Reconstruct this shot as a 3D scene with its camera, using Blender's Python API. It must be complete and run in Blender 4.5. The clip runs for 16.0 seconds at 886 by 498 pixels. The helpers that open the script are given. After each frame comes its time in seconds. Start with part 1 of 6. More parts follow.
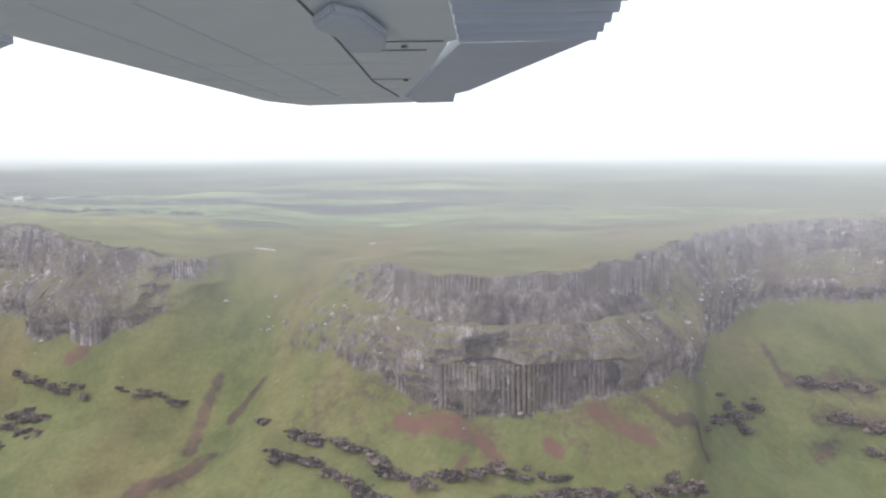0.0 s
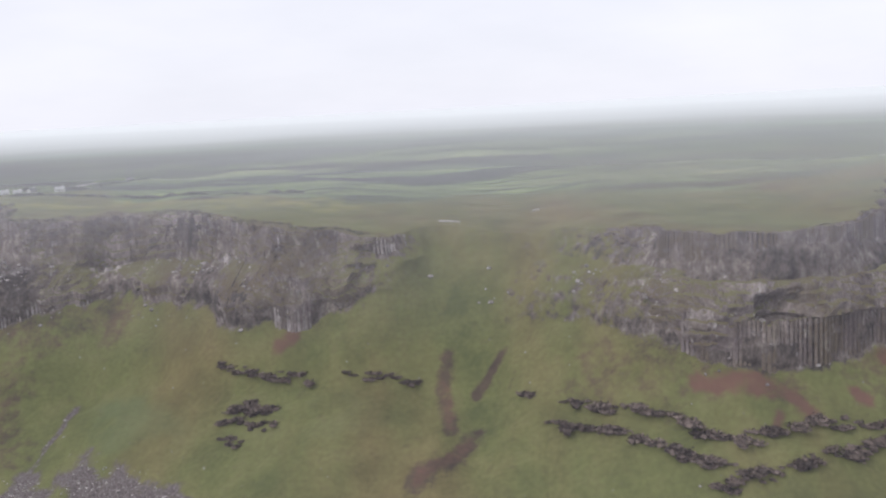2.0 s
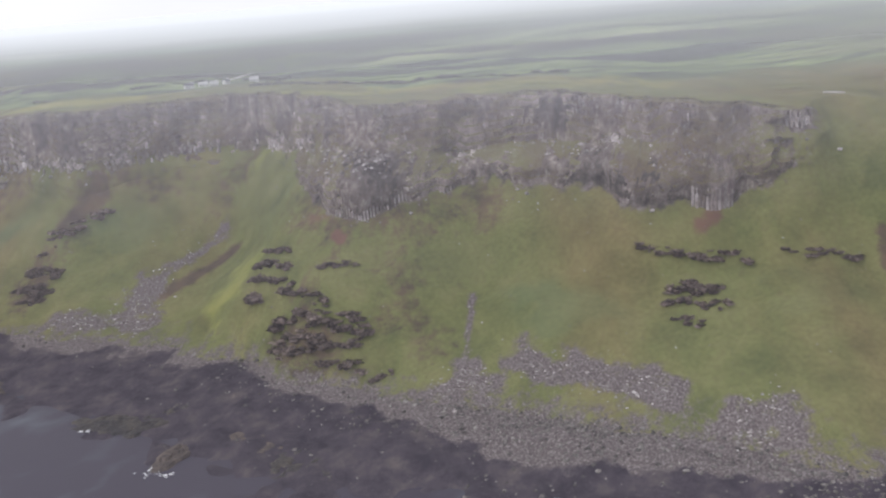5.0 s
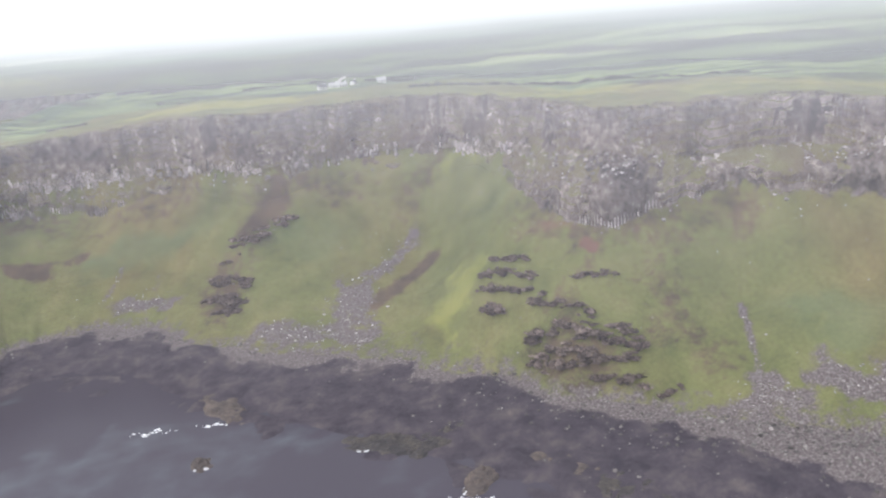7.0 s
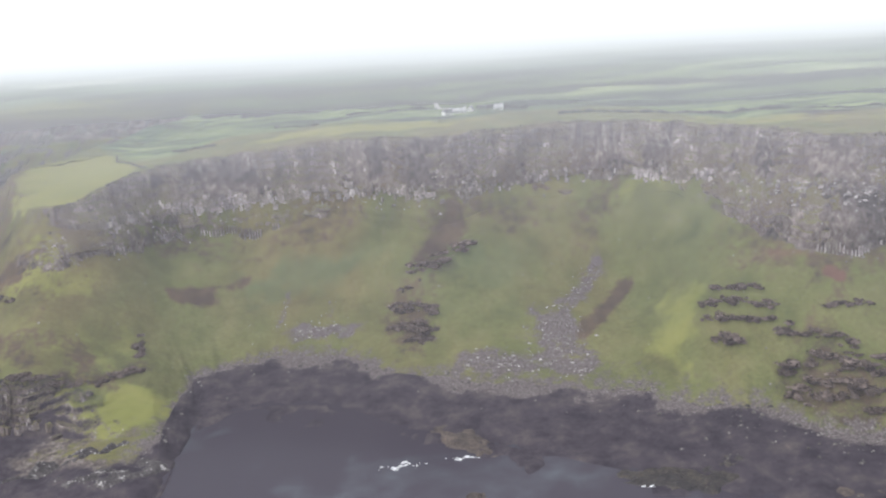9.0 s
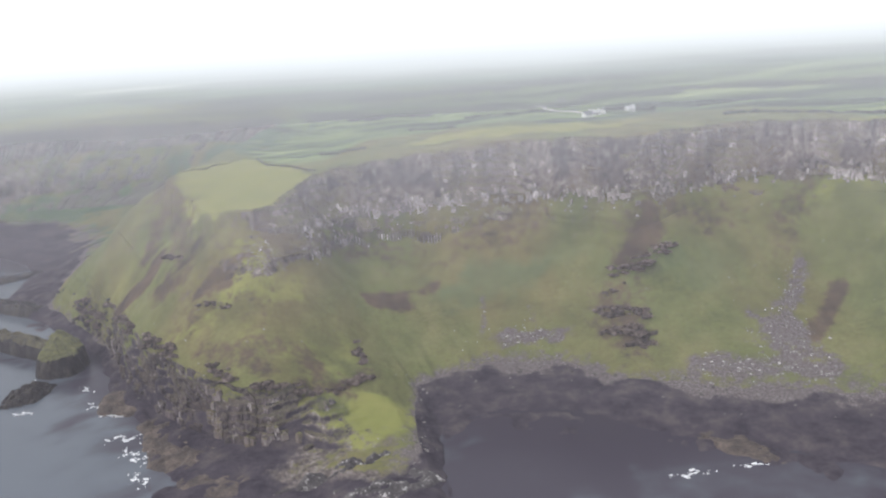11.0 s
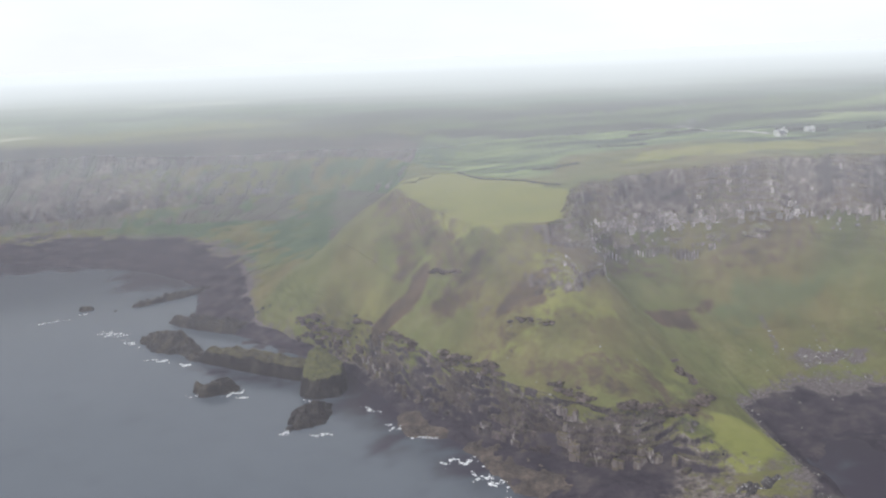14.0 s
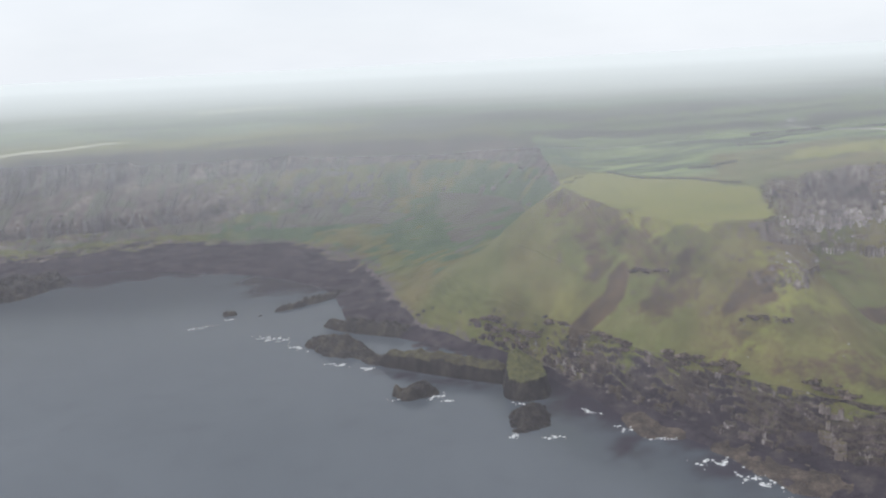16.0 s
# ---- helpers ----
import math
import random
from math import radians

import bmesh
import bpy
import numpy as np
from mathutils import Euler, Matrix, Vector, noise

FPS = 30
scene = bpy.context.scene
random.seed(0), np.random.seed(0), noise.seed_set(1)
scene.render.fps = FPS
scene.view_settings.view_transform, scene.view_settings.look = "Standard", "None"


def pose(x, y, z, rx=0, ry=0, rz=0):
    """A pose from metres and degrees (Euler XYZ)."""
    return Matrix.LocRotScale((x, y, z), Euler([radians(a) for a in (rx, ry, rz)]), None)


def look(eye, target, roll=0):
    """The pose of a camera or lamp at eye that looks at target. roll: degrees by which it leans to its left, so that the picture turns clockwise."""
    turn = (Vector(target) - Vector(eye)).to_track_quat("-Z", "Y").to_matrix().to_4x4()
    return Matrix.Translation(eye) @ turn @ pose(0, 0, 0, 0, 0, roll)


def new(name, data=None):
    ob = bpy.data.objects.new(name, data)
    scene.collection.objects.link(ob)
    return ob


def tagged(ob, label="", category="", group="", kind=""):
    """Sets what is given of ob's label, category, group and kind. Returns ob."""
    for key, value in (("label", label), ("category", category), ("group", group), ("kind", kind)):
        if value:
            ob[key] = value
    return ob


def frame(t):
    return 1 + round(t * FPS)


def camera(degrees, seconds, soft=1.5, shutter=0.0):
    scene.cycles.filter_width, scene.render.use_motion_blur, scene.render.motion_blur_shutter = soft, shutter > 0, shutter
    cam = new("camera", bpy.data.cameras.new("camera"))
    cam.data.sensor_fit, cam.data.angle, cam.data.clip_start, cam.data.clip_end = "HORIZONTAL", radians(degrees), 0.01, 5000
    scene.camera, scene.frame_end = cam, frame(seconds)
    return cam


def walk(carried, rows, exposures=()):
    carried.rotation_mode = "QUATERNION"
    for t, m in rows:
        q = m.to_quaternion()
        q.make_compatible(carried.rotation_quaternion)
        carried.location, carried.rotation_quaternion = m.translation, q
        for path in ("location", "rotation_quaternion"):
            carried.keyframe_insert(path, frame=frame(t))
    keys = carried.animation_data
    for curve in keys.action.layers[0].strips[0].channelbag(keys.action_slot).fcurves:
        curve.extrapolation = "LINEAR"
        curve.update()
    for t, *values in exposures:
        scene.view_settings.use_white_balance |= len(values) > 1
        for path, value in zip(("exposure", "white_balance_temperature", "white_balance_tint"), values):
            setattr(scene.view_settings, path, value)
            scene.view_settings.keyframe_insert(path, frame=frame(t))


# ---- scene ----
cam = camera(55.4, 16.0, soft=2.2)
PATH = [
    (0, (3.064, 4.487, 92.844), (2.945, 6.368, 92.599), -0.3),
    (0.5, (-16.545, 4.305, 93.127), (-16.616, 6.185, 92.863), -0.6),
    (1, (-36.173, 4.705, 93.358), (-36.194, 6.591, 93.127), -1.4),
    (1.5, (-54.807, 5.722, 93.483), (-54.784, 7.602, 93.212), -2.3),
    (2, (-73.138, 7.392, 93.812), (-73.092, 9.264, 93.494), -3.0),
    (2.5, (-90.971, 8.944, 94.241), (-90.941, 10.811, 93.889), -3.4),
    (2.6, (-94.514, 9.264, 94.287), (-94.491, 11.132, 93.938), -2.9),
    (3, (-108.627, 10.472, 94.69), (-108.58, 12.362, 94.507), -2.1),
    (3.5, (-126.321, 12.022, 95.312), (-126.276, 13.914, 95.132), -2.0),
    (4, (-144.169, 13.472, 95.879), (-144.111, 15.354, 95.625), -2.2),
    (4.5, (-162.046, 14.971, 96.472), (-162.01, 16.819, 96.031), -4.2),
    (5, (-179.592, 16.349, 97.109), (-179.568, 18.165, 96.55), -4.9),
    (5.2, (-186.73, 17.242, 97.291), (-186.712, 19.049, 96.704), -5.1),
    (7.3, (-262.157, 31.487, 102.578), (-262.097, 33.305, 102.031), -4.6),
    (7.5, (-269.392, 32.651, 102.691), (-269.326, 34.472, 102.153), -4.4),
    (8, (-287.527, 35.272, 102.794), (-287.447, 37.097, 102.273), -4.2),
    (8.5, (-305.404, 38.13, 102.85), (-305.3, 39.965, 102.364), -3.9),
    (9, (-322.697, 41.235, 102.913), (-322.575, 43.065, 102.42), -3.5),
    (9.5, (-339.826, 44.413, 103.03), (-339.701, 46.247, 102.55), -3.5),
    (10, (-357.17, 47.566, 103.214), (-357.044, 49.402, 102.737), -3.3),
    (10.2, (-364.183, 48.763, 103.278), (-364.055, 50.597, 102.801), -3.5),
    (12.3, (-437.918, 62.058, 105.14), (-437.72, 63.884, 104.654), -2.4),
    (12.5, (-444.521, 63.427, 105.146), (-444.319, 65.251, 104.652), -2.2),
    (13, (-460.455, 67.155, 104.861), (-460.26, 68.972, 104.338), -2.6),
    (13.5, (-476.738, 70.41, 104.611), (-476.54, 72.229, 104.102), -2.5),
    (14, (-492.919, 73.858, 104.253), (-492.691, 75.694, 103.822), -2.4),
    (14.5, (-509.036, 77.225, 104.042), (-508.786, 79.064, 103.635), -2.5),
    (15, (-525.277, 80.132, 104.118), (-525.025, 81.964, 103.679), -2.4),
    (15.5, (-541.578, 83.24, 104.351), (-541.345, 85.075, 103.919), -2.8),
    (16, (-558.075, 86.23, 104.644), (-557.835, 88.067, 104.224), -2.9),
]
EXPOSURES = [(0.0, 0.5), (0.5, 0.32), (1.0, 0.16), (1.5, 0.02), (2.0, -0.02), (3.0, -0.08), (3.5, -0.22), (4.0, -0.32), (4.5, -0.14), (5.2, 0.2), (7.3, 0.6), (8.3, 0.58), (9.0, 0.4), (10.0, 0.34), (12.5, 0.28), (14.0, 0.12), (15.0, 0.0), (16.0, -0.03)]
EXPOSURES = [(t, stops, 6300, float(np.interp(t, (0, 3, 5, 8.5, 10, 12.5, 16), (12, 16, 15, 11, 12, 10.5, 8.5)))) for t, stops in EXPOSURES]
walk(cam, [(t, look(eye, target, roll)) for t, eye, target, roll in PATH], EXPOSURES)

# ---- light: an overcast day, soft sun from the sea side and the west ----
SUN_FROM = Vector((-0.62, -0.42, 0.66)).normalized()
world = bpy.data.worlds.new("overcast_sky")
scene.world = world
world.use_nodes = True
wt = world.node_tree
wt.nodes.clear()


def add(tree, kind, **values):
    node = tree.nodes.new(kind)
    for key, value in values.items():
        node.inputs[key].default_value = value
    return node


w_out = wt.nodes.new("ShaderNodeOutputWorld")
w_sky = wt.nodes.new("ShaderNodeTexSky")
w_sky.sky_type = "NISHITA"
w_sky.sun_disc = False
w_sky.sun_elevation = math.asin(SUN_FROM.z)
w_sky.sun_rotation = math.atan2(SUN_FROM.x, SUN_FROM.y)
w_dim = wt.nodes.new("ShaderNodeVectorMath")
w_dim.operation = "SCALE"
w_dim.inputs["Scale"].default_value = 0.1
wt.links.new(w_sky.outputs[0], w_dim.inputs[0])
w_co = wt.nodes.new("ShaderNodeTexCoord")
w_map = add(wt, "ShaderNodeMapping", Scale=(1.0, 1.0, 3.5))
wt.links.new(w_co.outputs["Generated"], w_map.inputs["Vector"])
w_noise = add(wt, "ShaderNodeTexNoise", Scale=2.2, Detail=5.0, Roughness=0.55)
wt.links.new(w_map.outputs[0], w_noise.inputs["Vector"])
w_ramp = wt.nodes.new("ShaderNodeValToRGB")
w_ramp.color_ramp.elements[0].position, w_ramp.color_ramp.elements[0].color = 0.32, (0.87, 0.89, 0.935, 1)
w_ramp.color_ramp.elements[1].position, w_ramp.color_ramp.elements[1].color = 0.68, (0.98, 0.99, 1.025, 1)
wt.links.new(w_noise.outputs["Fac"], w_ramp.inputs[0])
w_mix = wt.nodes.new("ShaderNodeMix")
w_mix.data_type = "RGBA"
w_mix.inputs["Factor"].default_value = 0.92
wt.links.new(w_dim.outputs[0], w_mix.inputs["A"])
wt.links.new(w_ramp.outputs[0], w_mix.inputs["B"])
w_sep = wt.nodes.new("ShaderNodeSeparateXYZ")
wt.links.new(w_co.outputs["Generated"], w_sep.inputs[0])
w_low = add(wt, "ShaderNodeMapRange")
for k, v in (("From Min", 0.0), ("From Max", 0.12), ("To Min", 1.05), ("To Max", 1.02)):
    w_low.inputs[k].default_value = v
wt.links.new(w_sep.outputs["Z"], w_low.inputs["Value"])
w_back = add(wt, "ShaderNodeBackground")
wt.links.new(w_low.outputs[0], w_back.inputs["Strength"])
wt.links.new(w_mix.outputs["Result"], w_back.inputs["Color"])
wt.links.new(w_back.outputs[0], w_out.inputs["Surface"])

sun = new("sun", bpy.data.lights.new("sun", "SUN"))
sun.data.energy, sun.data.angle, sun.data.color = 1.45, radians(14), (1.0, 0.96, 0.9)
sun.matrix_world = look(SUN_FROM * 500, (0, 0, 0))

# ---- materials ----


def material(name, colours, scale=1.0, roughness=0.9, stretch=(1, 1, 1), bump=0.3, bump_scale=4.0, spots=None, random_tint=0.0, specular=0.3, metal=0.0):
    """A surface of two or three colours mixed by noise at two scales, with relief. spots: (colour, scale, from, to)."""
    m = bpy.data.materials.new(name)
    m.use_nodes = True
    t = m.node_tree
    p = t.nodes["Principled BSDF"]
    p.inputs["Roughness"].default_value = roughness
    p.inputs["Specular IOR Level"].default_value = specular
    p.inputs["Metallic"].default_value = metal
    geo = t.nodes.new("ShaderNodeNewGeometry")
    mp = add(t, "ShaderNodeMapping", Scale=stretch)
    t.links.new(geo.outputs["Position"], mp.inputs["Vector"])
    n1 = add(t, "ShaderNodeTexNoise", Scale=scale, Detail=6.0, Roughness=0.6)
    n2 = add(t, "ShaderNodeTexNoise", Scale=scale * 7.3, Detail=3.0, Roughness=0.6)
    for n in (n1, n2):
        t.links.new(mp.outputs[0], n.inputs["Vector"])
    mix = add(t, "ShaderNodeMath")
    mix.operation = "MULTIPLY_ADD"
    mix.inputs[1].default_value = 0.4
    t.links.new(n2.outputs["Fac"], mix.inputs[0])
    half = add(t, "ShaderNodeMath")
    half.operation = "MULTIPLY"
    half.inputs[1].default_value = 0.6
    t.links.new(n1.outputs["Fac"], half.inputs[0])
    t.links.new(half.outputs[0], mix.inputs[2])
    ramp = t.nodes.new("ShaderNodeValToRGB")
    el = ramp.color_ramp.elements
    el[0].position, el[1].position = 0.36, 0.64
    el[0].color, el[1].color = (*colours[0], 1), (*colours[-1], 1)
    if len(colours) > 2:
        el.new(0.5).color = (*colours[1], 1)
    t.links.new(mix.outputs[0], ramp.inputs[0])
    colour = ramp.outputs[0]
    if spots:
        sc, ss, s0, s1 = spots
        n3 = add(t, "ShaderNodeTexNoise", Scale=ss, Detail=4.0, Roughness=0.7)
        t.links.new(mp.outputs[0], n3.inputs["Vector"])
        r3 = add(t, "ShaderNodeMapRange")
        r3.inputs["From Min"].default_value, r3.inputs["From Max"].default_value = s0, s1
        t.links.new(n3.outputs["Fac"], r3.inputs["Value"])
        mx = t.nodes.new("ShaderNodeMix")
        mx.data_type = "RGBA"
        mx.inputs["B"].default_value = (*sc, 1)
        t.links.new(r3.outputs[0], mx.inputs["Factor"])
        t.links.new(colour, mx.inputs["A"])
        colour = mx.outputs["Result"]
    if random_tint:
        info = t.nodes.new("ShaderNodeObjectInfo")
        isl = t.nodes.new("ShaderNodeNewGeometry")
        sm = add(t, "ShaderNodeMath")
        t.links.new(info.outputs["Random"], sm.inputs[0])
        t.links.new(isl.outputs["Random Per Island"], sm.inputs[1])
        fr = add(t, "ShaderNodeMath")
        fr.operation = "FRACT"
        t.links.new(sm.outputs[0], fr.inputs[0])
        rr = add(t, "ShaderNodeMapRange")
        rr.inputs["To Min"].default_value, rr.inputs["To Max"].default_value = 1 - random_tint, 1 + random_tint
        t.links.new(fr.outputs[0], rr.inputs["Value"])
        sv = t.nodes.new("ShaderNodeVectorMath")
        sv.operation = "SCALE"
        t.links.new(colour, sv.inputs[0])
        t.links.new(rr.outputs[0], sv.inputs["Scale"])
        colour = sv.outputs[0]
    t.links.new(colour, p.inputs["Base Color"])
    if bump:
        bn = add(t, "ShaderNodeTexNoise", Scale=bump_scale, Detail=4.0)
        t.links.new(mp.outputs[0], bn.inputs["Vector"])
        bp = add(t, "ShaderNodeBump", Strength=bump, Distance=0.4)
        t.links.new(bn.outputs["Fac"], bp.inputs["Height"])
        t.links.new(bp.outputs[0], p.inputs["Normal"])
    return m


def ground_material():
    """Turf, moor, bare basalt, scree, red soil and boulder beach, laid by the ground's own masks."""
    m = bpy.data.materials.new("coastal_ground")
    m.use_nodes = True
    t = m.node_tree
    p = t.nodes["Principled BSDF"]
    p.inputs["Roughness"].default_value = 0.95
    p.inputs["Specular IOR Level"].default_value = 0.15
    geo = t.nodes.new("ShaderNodeNewGeometry")

    def noise_of(scale, stretch=(1, 1, 1), detail=6.0, rough=0.6):
        mp = add(t, "ShaderNodeMapping", Scale=stretch)
        t.links.new(geo.outputs["Position"], mp.inputs["Vector"])
        n = add(t, "ShaderNodeTexNoise", Scale=scale, Detail=detail, Roughness=rough)
        t.links.new(mp.outputs[0], n.inputs["Vector"])
        return n.outputs["Fac"]

    def ramp(fac, *stops):
        r = t.nodes.new("ShaderNodeValToRGB")
        el = r.color_ramp.elements
        el[0].position, el[0].color = stops[0][0], (*stops[0][1], 1)
        el[1].position, el[1].color = stops[-1][0], (*stops[-1][1], 1)
        for pos, c in stops[1:-1]:
            el.new(pos).color = (*c, 1)
        t.links.new(fac, r.inputs[0])
        return r.outputs[0]

    def blend(a, b, fac):
        x = t.nodes.new("ShaderNodeMix")
        x.data_type = "RGBA"
        t.links.new(a, x.inputs["A"])
        t.links.new(b, x.inputs["B"])
        t.links.new(fac, x.inputs["Factor"])
        return x.outputs["Result"]

    def mask(name, breakup, low=0.35, high=0.65, amount=0.5):
        """The mask, its edge frayed by a noise."""
        a = t.nodes.new("ShaderNodeAttribute")
        a.attribute_name = name
        s = add(t, "ShaderNodeMath")
        s.operation = "MULTIPLY_ADD"
        s.inputs[1].default_value = amount
        t.links.new(breakup, s.inputs[0])
        o = add(t, "ShaderNodeMath")
        o.operation = "SUBTRACT"
        o.inputs[1].default_value = amount * 0.5
        t.links.new(a.outputs["Fac"], o.inputs[0])
        t.links.new(o.outputs[0], s.inputs[2])
        r = add(t, "ShaderNodeMapRange")
        r.interpolation_type = "SMOOTHSTEP"
        r.inputs["From Min"].default_value, r.inputs["From Max"].default_value = low, high
        t.links.new(s.outputs[0], r.inputs["Value"])
        return r.outputs[0]

    fine = noise_of(0.9)
    broad = noise_of(0.035, detail=5.0)
    mid = noise_of(0.07, detail=9.0, rough=0.62)
    turf = ramp(mid, (0.32, (0.1, 0.114, 0.043)), (0.5, (0.143, 0.155, 0.057)), (0.68, (0.183, 0.18, 0.076)))
    dull = ramp(mid, (0.32, (0.13, 0.11, 0.048)), (0.6, (0.195, 0.163, 0.072)))
    b2 = ramp(noise_of(0.03, stretch=(1.0, 0.35, 0.35), detail=6.0, rough=0.58), (0.45, (0, 0, 0)), (0.68, (0.95, 0.95, 0.95)))
    turf = blend(turf, dull, b2)
    tuft = ramp(fine, (0.35, (0.88, 0.88, 0.88)), (0.65, (1.1, 1.1, 1.1)))
    tm = t.nodes.new("ShaderNodeVectorMath")
    tm.operation = "MULTIPLY"
    t.links.new(turf, tm.inputs[0])
    t.links.new(tuft, tm.inputs[1])
    colour = tm.outputs[0]
    # open plateau: long pale and dark bands of moor and pasture
    bands = noise_of(0.012, stretch=(0.24, 1.5, 1), detail=6.0, rough=0.52)
    # distance haze is put into these colours as a blue-green lean
    moor = ramp(bands, (0.38, (0.047, 0.060, 0.042)), (0.43, (0.082, 0.105, 0.058)), (0.46, (0.178, 0.225, 0.095)), (0.49, (0.146, 0.188, 0.083)), (0.503, (0.066, 0.088, 0.051)), (0.515, (0.084, 0.112, 0.059)), (0.53, (0.191, 0.240, 0.104)), (0.565, (0.215, 0.262, 0.114)), (0.585, (0.080, 0.105, 0.058)), (0.61, (0.168, 0.212, 0.091)), (0.66, (0.300, 0.335, 0.165)))
    clumps = ramp(noise_of(0.03, stretch=(0.6, 1.4, 1), detail=8.0, rough=0.65), (0.36, (0.72, 0.75, 0.72)), (0.52, (1.12, 1.16, 1.08)), (0.68, (1.25, 1.27, 1.14)))
    mm = t.nodes.new("ShaderNodeVectorMath")
    mm.operation = "MULTIPLY"
    t.links.new(moor, mm.inputs[0])
    t.links.new(clumps, mm.inputs[1])
    tussock = ramp(noise_of(0.1, stretch=(0.5, 1.6, 1), detail=9.0, rough=0.7), (0.36, (0.66, 0.66, 0.68)), (0.52, (1, 1, 1)), (0.66, (1.18, 1.17, 1.1)))
    mt = t.nodes.new("ShaderNodeVectorMath")
    mt.operation = "MULTIPLY"
    t.links.new(mm.outputs[0], mt.inputs[0])
    t.links.new(tussock, mt.inputs[1])
    moor = mt.outputs[0]
    colour = blend(colour, moor, mask("moor", mid, amount=0.3))
    belt = ramp(noise_of(0.05, stretch=(0.5, 1, 1), detail=8.0, rough=0.65), (0.34, (0.034, 0.037, 0.032)), (0.5, (0.062, 0.066, 0.046)), (0.68, (0.125, 0.138, 0.068)))
    colour = blend(colour, belt, mask("belt", noise_of(0.02, stretch=(0.4, 1.2, 1), detail=8.0, rough=0.65), 0.25, 0.6, amount=1.6))
    field = ramp(mid, (0.3, (0.2, 0.213, 0.057)), (0.7, (0.26, 0.257, 0.08)))
    colour = blend(colour, field, mask("pasture", mid, amount=0.6))
    # teal turf: the far hollow's haze is painted into this colour
    teal_turf = ramp(mid, (0.32, (0.06, 0.102, 0.052)), (0.66, (0.104, 0.15, 0.072)))
    colour = blend(colour, teal_turf, mask("teal_turf", broad, 0.2, 1.0, amount=0.5))
    heath = ramp(mid, (0.35, (0.06, 0.045, 0.036)), (0.65, (0.135, 0.10, 0.066)))
    colour = blend(colour, heath, mask("heath", noise_of(0.3, detail=9.0, rough=0.8), 0.15, 0.85, amount=2.8))
    red = ramp(mid, (0.35, (0.105, 0.066, 0.05)), (0.65, (0.19, 0.105, 0.078)))
    colour = blend(colour, red, mask("red", noise_of(0.35, detail=9.0, rough=0.8), 0.15, 0.85, amount=2.0))
    stone = ramp(noise_of(1.7, detail=7.0, rough=0.8), (0.36, (0.068, 0.055, 0.054)), (0.5, (0.125, 0.104, 0.102)), (0.68, (0.33, 0.305, 0.295)))
    colour = blend(colour, stone, mask("scree", noise_of(0.25, detail=9.0, rough=0.8), 0.25, 0.7, amount=2.2))
    crag = ramp(noise_of(0.5, stretch=(1, 1, 0.55), detail=9.0, rough=0.75), (0.34, (0.045, 0.038, 0.037)), (0.5, (0.15, 0.128, 0.115)), (0.6, (0.25, 0.22, 0.20)), (0.72, (0.45, 0.42, 0.40)))
    zones = ramp(noise_of(0.055, stretch=(1, 1, 1.6), detail=5.0, rough=0.6), (0.36, (0.5, 0.5, 0.52)), (0.5, (0.9, 0.88, 0.88)), (0.64, (1.3, 1.27, 1.24)))
    zm = t.nodes.new("ShaderNodeVectorMath")
    zm.operation = "MULTIPLY"
    t.links.new(crag, zm.inputs[0])
    t.links.new(zones, zm.inputs[1])
    crag = zm.outputs[0]
    colour = blend(colour, crag, mask("rock", noise_of(0.3, detail=8.0, rough=0.75), amount=1.5))
    wet = ramp(noise_of(0.14, detail=9.0, rough=0.7), (0.36, (0.027, 0.022, 0.031)), (0.52, (0.056, 0.046, 0.057)), (0.66, (0.096, 0.08, 0.08)), (0.8, (0.18, 0.15, 0.128)))
    colour = blend(colour, wet, mask("wet", noise_of(0.2, detail=7.0, rough=0.7), amount=1.4))
    t.links.new(colour, p.inputs["Base Color"])
    bp = add(t, "ShaderNodeBump", Strength=0.45, Distance=0.8)
    t.links.new(noise_of(1.3, detail=6.0, rough=0.7), bp.inputs["Height"])
    t.links.new(bp.outputs[0], p.inputs["Normal"])
    return m


GROUND = ground_material()
BOULDER = material("basalt_boulders", [(0.04, 0.036, 0.034), (0.11, 0.10, 0.092), (0.26, 0.245, 0.225)], 0.5, 0.9, bump=0.4, random_tint=0.5)
WET_ROCK = material("wet_shore_rock", [(0.012, 0.011, 0.012), (0.032, 0.027, 0.025), (0.09, 0.075, 0.055)], 0.22, 0.6, bump=0.6, bump_scale=1.4)


